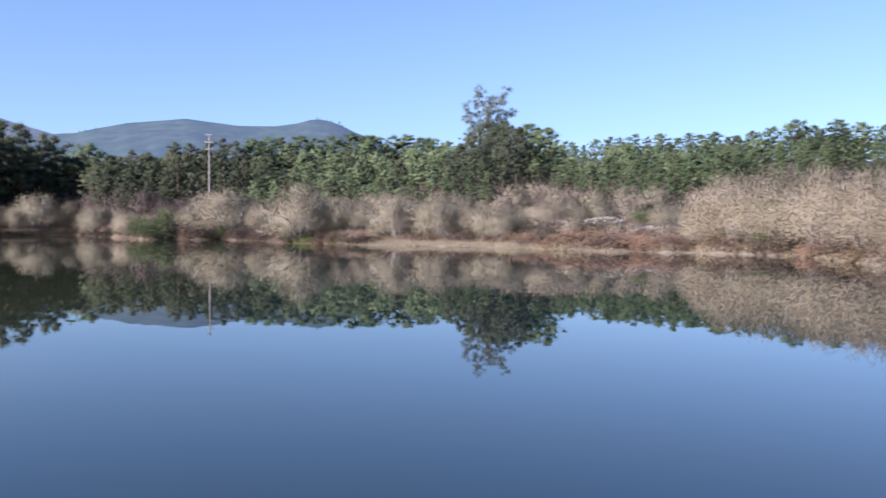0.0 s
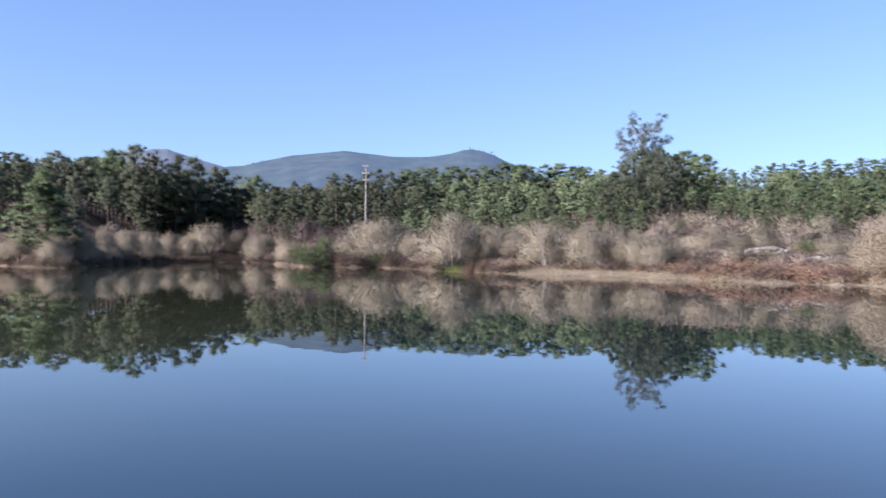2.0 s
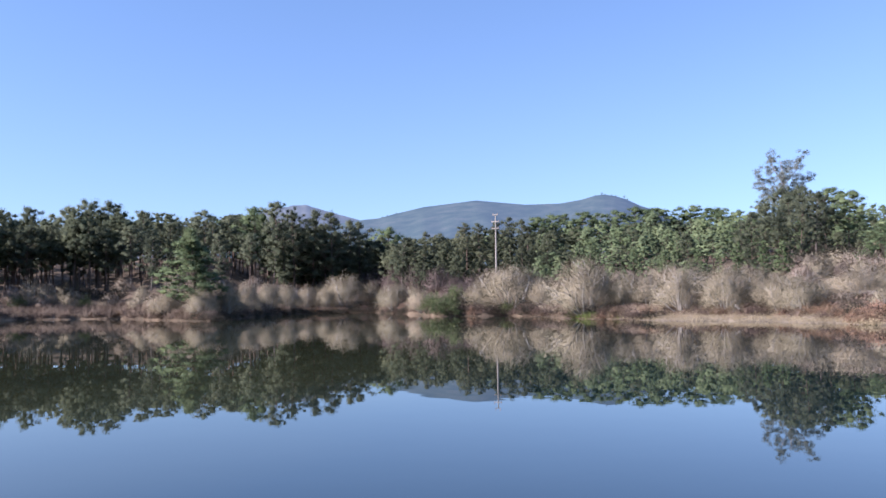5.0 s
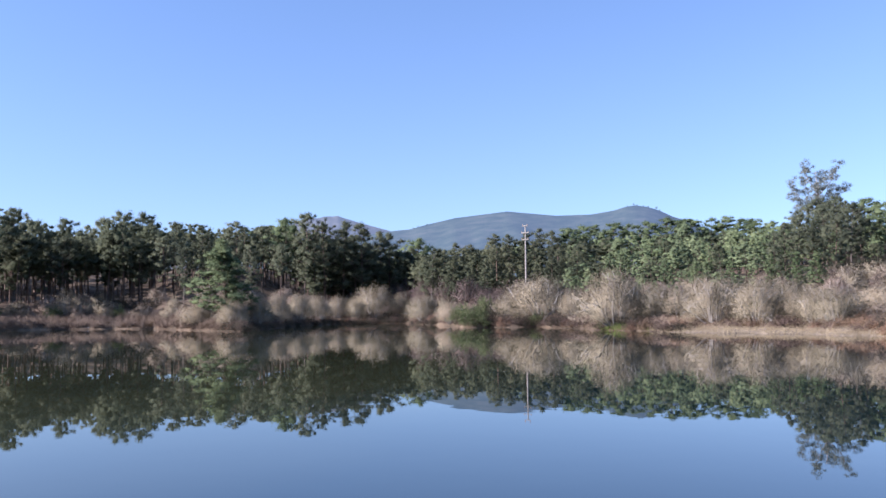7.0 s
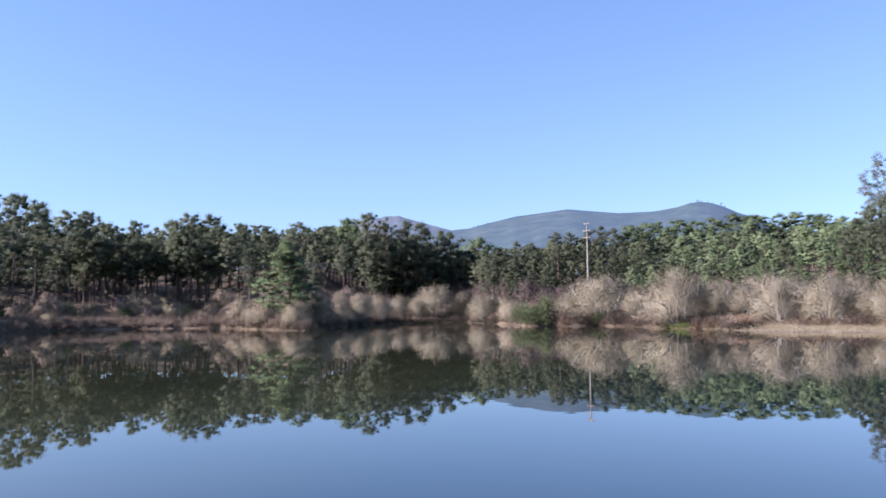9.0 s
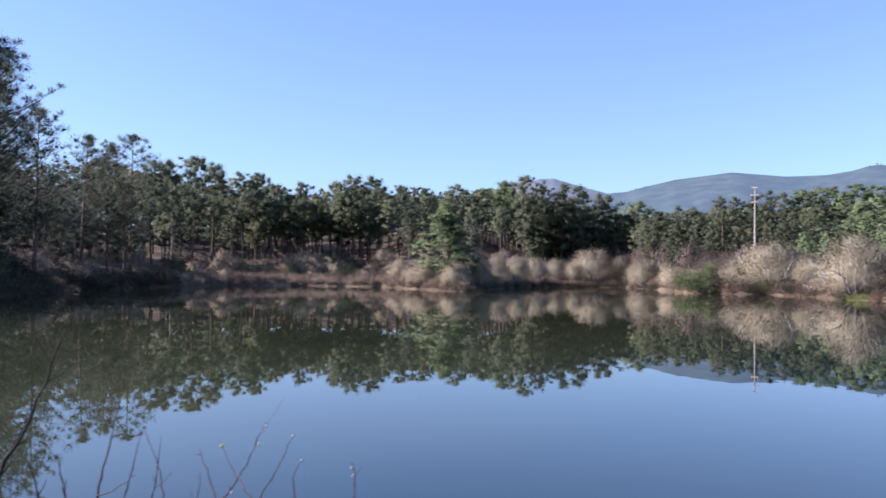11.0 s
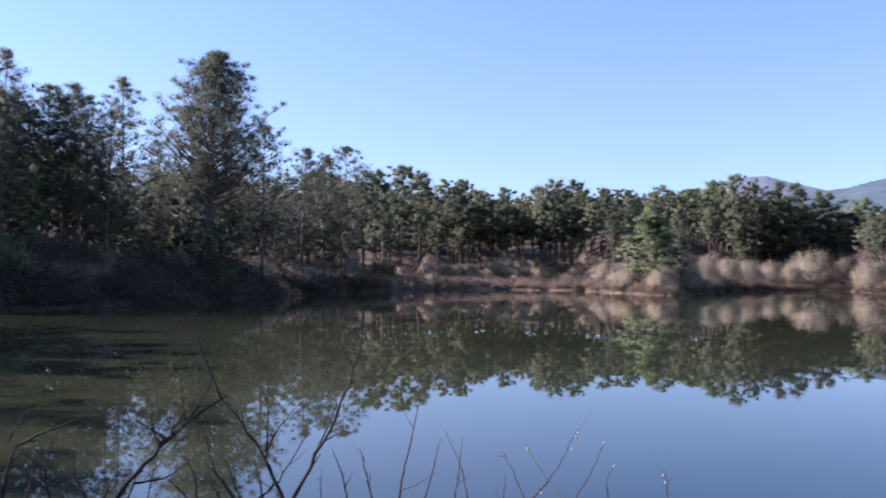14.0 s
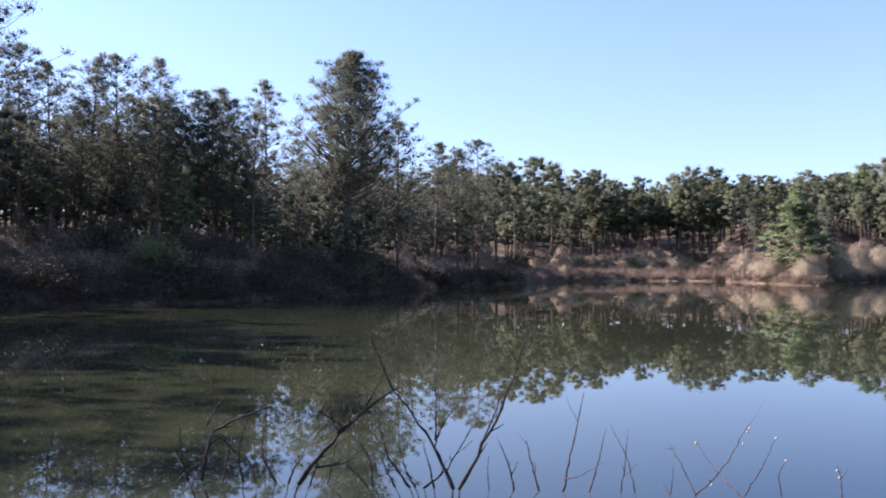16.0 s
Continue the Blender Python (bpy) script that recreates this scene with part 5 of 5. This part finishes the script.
def shrub(name, label, rows, foot, mat, seed, spurs=0.5, stout=0.95):
    thing = tagged(new(name), label, "shrub")
    fx, fy = foot
    fz = land(fx, fy) - 0.05
    thing.matrix_basis = pose(fx, fy, fz)
    off = Vector((fx, fy, fz))
    made = []
    for i, (p0, p1, p2, r, grown) in enumerate(rows):
        p0, p1, p2 = (Vector(p) - off for p in (p0, p1, p2))
        made.append(shoot("branch", thing, p0, p1, p2, r * stout, mat, seed + i, True, spurs))
        if grown:  # a stem of its own, which rises from the stool
            root = Vector((p0.x * 0.25, p0.y * 0.25, 0))
            shoot("stem", thing, root, (root + p0) * 0.5 + Vector((0.02, -0.03, 0.05)), p0 + (p1 - p0) * 0.02, r * 1.1, mat, seed + 50 + i, False)
    return thing, made


ALDER = (
    ((-4.351, 0.714, 0.785), (-4.392, 0.746, 1.048), (-4.223, 1.052, 1.149), 0.0104, 1),
    ((-4.390, 0.751, 1.054), (-4.382, 0.793, 1.140), (-4.359, 0.852, 1.218), 0.0058, 0),
    ((-4.375, 0.726, 0.913), (-4.405, 0.683, 0.941), (-4.437, 0.635, 0.970), 0.0042, 0),
    ((-4.386, 0.652, 0.789), (-4.420, 0.628, 0.872), (-4.454, 0.634, 1.054), 0.0083, 1),
    ((-4.412, 0.634, 0.851), (-4.457, 0.558, 0.871), (-4.499, 0.481, 0.881), 0.0052, 0),
    ((-4.241, 0.894, 0.775), (-4.288, 0.872, 0.911), (-4.287, 0.936, 1.094), 0.0082, 1),
    ((-4.289, 0.873, 0.916), (-4.319, 0.839, 0.960), (-4.354, 0.797, 1.006), 0.0045, 0),
    ((-4.147, 1.036, 0.769), (-4.216, 0.980, 0.893), (-4.232, 1.005, 1.038), 0.0071, 1),
    ((-4.080, 1.130, 0.760), (-4.015, 1.309, 1.016), (-3.838, 1.587, 1.251), 0.0126, 1),
    ((-4.012, 1.314, 1.021), (-3.931, 1.449, 1.135), (-3.893, 1.538, 1.340), 0.0081, 0),
    ((-4.011, 1.314, 1.013), (-4.051, 1.291, 1.124), (-4.063, 1.302, 1.233), 0.0050, 0),
    ((-4.000, 1.338, 1.050), (-4.052, 1.283, 1.097), (-4.102, 1.226, 1.139), 0.0050, 0),
    ((-4.048, 1.208, 0.846), (-3.960, 1.328, 0.856), (-3.916, 1.411, 0.934), 0.0061, 0),
    ((-4.111, 1.086, 0.762), (-4.111, 1.120, 0.849), (-4.090, 1.174, 0.913), 0.0071, 1),
    ((-4.294, 0.805, 0.775), (-4.310, 0.837, 0.913), (-4.309, 0.876, 1.016), 0.0062, 1),
    ((-4.410, 0.608, 0.786), (-4.379, 0.701, 0.868), (-4.347, 0.769, 0.903), 0.0052, 1),
    ((-3.950, 1.422, 1.121), (-3.971, 1.415, 1.203), (-3.986, 1.416, 1.300), 0.0044, 0),
    ((-4.204, 0.948, 0.768), (-4.240, 0.934, 0.869), (-4.283, 0.895, 0.949), 0.0051, 1),
    ((-4.045, 1.178, 0.759), (-4.043, 1.220, 0.859), (-4.049, 1.243, 0.950), 0.0051, 1),
)
WILLOW = (
    ((-3.527, 1.715, 0.766), (-3.673, 1.696, 0.987), (-3.853, 1.564, 1.229), 0.0107, 1),
    ((-3.853, 1.564, 1.229), (-3.938, 1.500, 1.438), (-3.980, 1.469, 1.650), 0.0060, 0),
    ((-3.667, 1.699, 0.987), (-3.687, 1.722, 1.189), (-3.710, 1.737, 1.410), 0.0049, 0),
    ((-3.660, 1.705, 1.001), (-3.630, 1.735, 1.098), (-3.554, 1.783, 1.198), 0.0049, 0),
    ((-3.498, 1.728, 0.769), (-3.352, 1.850, 1.107), (-3.205, 1.943, 1.564), 0.0097, 1),
    ((-3.370, 1.836, 1.066), (-3.337, 1.852, 1.087), (-3.309, 1.865, 1.105), 0.0038, 0),
    ((-3.672, 1.631, 0.753), (-3.573, 1.713, 0.844), (-3.478, 1.797, 1.083), 0.0059, 1),
    ((-3.718, 1.580, 0.752), (-3.829, 1.503, 0.893), (-3.891, 1.490, 1.107), 0.0069, 1),
    ((-3.845, 1.434, 0.753), (-3.879, 1.443, 0.894), (-3.938, 1.398, 0.979), 0.0060, 1),
    ((-3.989, 1.253, 0.757), (-4.001, 1.280, 0.870), (-4.004, 1.311, 0.975), 0.0040, 1),
    ((-3.204, 1.843, 0.806), (-3.245, 1.852, 0.911), (-3.328, 1.846, 1.031), 0.0052, 1),
    ((-3.048, 1.868, 0.831), (-3.114, 1.883, 0.929), (-3.177, 1.897, 1.046), 0.0051, 1),
    ((-3.336, 1.794, 0.789), (-3.362, 1.803, 0.872), (-3.366, 1.817, 0.949), 0.0026, 1),
    ((-3.770, 1.522, 0.753), (-3.804, 1.505, 0.815), (-3.847, 1.482, 0.893), 0.0060, 1),
    ((-3.862, 1.413, 0.753), (-3.910, 1.378, 0.816), (-3.952, 1.339, 0.856), 0.0050, 1),
    ((-3.629, 1.668, 0.754), (-3.665, 1.668, 0.841), (-3.714, 1.657, 0.972), 0.0059, 1),
    ((-3.700, 1.600, 0.753), (-3.755, 1.570, 0.840), (-3.801, 1.559, 0.972), 0.0055, 1),
)
BUDDING = (
    ((-2.891, 1.872, 0.861), (-2.857, 1.900, 1.055), (-2.806, 1.926, 1.315), 0.0063, 1),
    ((-2.886, 1.881, 0.919), (-2.781, 1.881, 0.949), (-2.636, 1.874, 1.039), 0.0035, 0),
    ((-2.714, 1.865, 0.895), (-2.663, 1.877, 1.029), (-2.635, 1.891, 1.177), 0.0044, 1),
    ((-2.497, 1.837, 0.941), (-2.484, 1.855, 1.085), (-2.484, 1.868, 1.200), 0.0035, 1),
    ((-2.401, 1.821, 0.963), (-2.470, 1.854, 1.098), (-2.614, 1.892, 1.210), 0.0038, 1),
    ((-2.015, 1.723, 1.057), (-2.124, 1.772, 1.144), (-2.209, 1.804, 1.199), 0.0037, 1),
    ((-2.187, 1.796, 1.180), (-2.214, 1.803, 1.177), (-2.237, 1.809, 1.173), 0.0021, 0),
    ((-1.727, 1.611, 1.116), (-1.898, 1.692, 1.164), (-2.052, 1.760, 1.248), 0.0031, 1),
    ((-2.014, 1.722, 1.053), (-1.846, 1.673, 1.185), (-1.729, 1.650, 1.357), 0.0037, 1),
    ((-1.721, 1.610, 1.128), (-1.678, 1.650, 1.225), (-1.652, 1.687, 1.327), 0.0029, 1),
    ((-1.617, 1.660, 1.139), (-1.639, 1.667, 1.211), (-1.619, 1.688, 1.251), 0.0026, 1),
    ((-1.460, 1.738, 1.146), (-1.468, 1.753, 1.219), (-1.486, 1.754, 1.255), 0.0028, 1),
    ((-2.174, 1.770, 1.014), (-2.162, 1.776, 1.086), (-2.172, 1.784, 1.124), 0.0024, 1),
    ((-2.182, 1.772, 1.013), (-2.209, 1.784, 1.039), (-2.235, 1.793, 1.054), 0.0021, 1),
)
shrub("alder_sapling", "dark leafless branches of a sapling at the water's edge", ALDER, (-4.2, 0.95), M_DARK_TWIG, 400, 0.75)
shrub("willow_sapling", "dark bare forked shoots of a sapling at the water's edge", WILLOW, (-3.55, 1.75), M_DARK_TWIG, 500, 0.65)
budding, shoots = shrub("willow_shrub", "thin reddish willow shoots with silvery catkin buds", BUDDING, (-2.1, 1.8), M_RED_TWIG, 600, 0.2, 0.78)


def bud(place, size, mat, parent, label):
    bm = bmesh.new()
    bmesh.ops.create_uvsphere(bm, u_segments=8, v_segments=6, radius=size)
    for v in bm.verts:
        t = (v.co.z / size + 1) / 2
        v.co.x *= 1.05 - 0.45 * t
        v.co.y *= 1.05 - 0.45 * t
        v.co.z *= 1.5
    bmesh.ops.translate(bm, vec=Vector(place) - budding.matrix_basis.translation, verts=bm.verts)
    part("bud", bm, mat, parent, label)


for k, p in ((8, (-1.732, 1.644, 1.332)), (8, (-1.728, 1.648, 1.345)), (8, (-1.746, 1.641, 1.291)), (8, (-1.921, 1.695, 1.112)), (9, (-1.653, 1.685, 1.319)),
             (11, (-1.482, 1.751, 1.237)), (11, (-1.474, 1.750, 1.217)), (10, (-1.619, 1.688, 1.251))):
    bud(p, 0.0039, M_BUD, shoots[k], "silvery white catkin bud")
bud((-2.032, 1.751, 1.236), 0.0054, M_BUD_GREEN, shoots[7], "yellow-green opening bud")
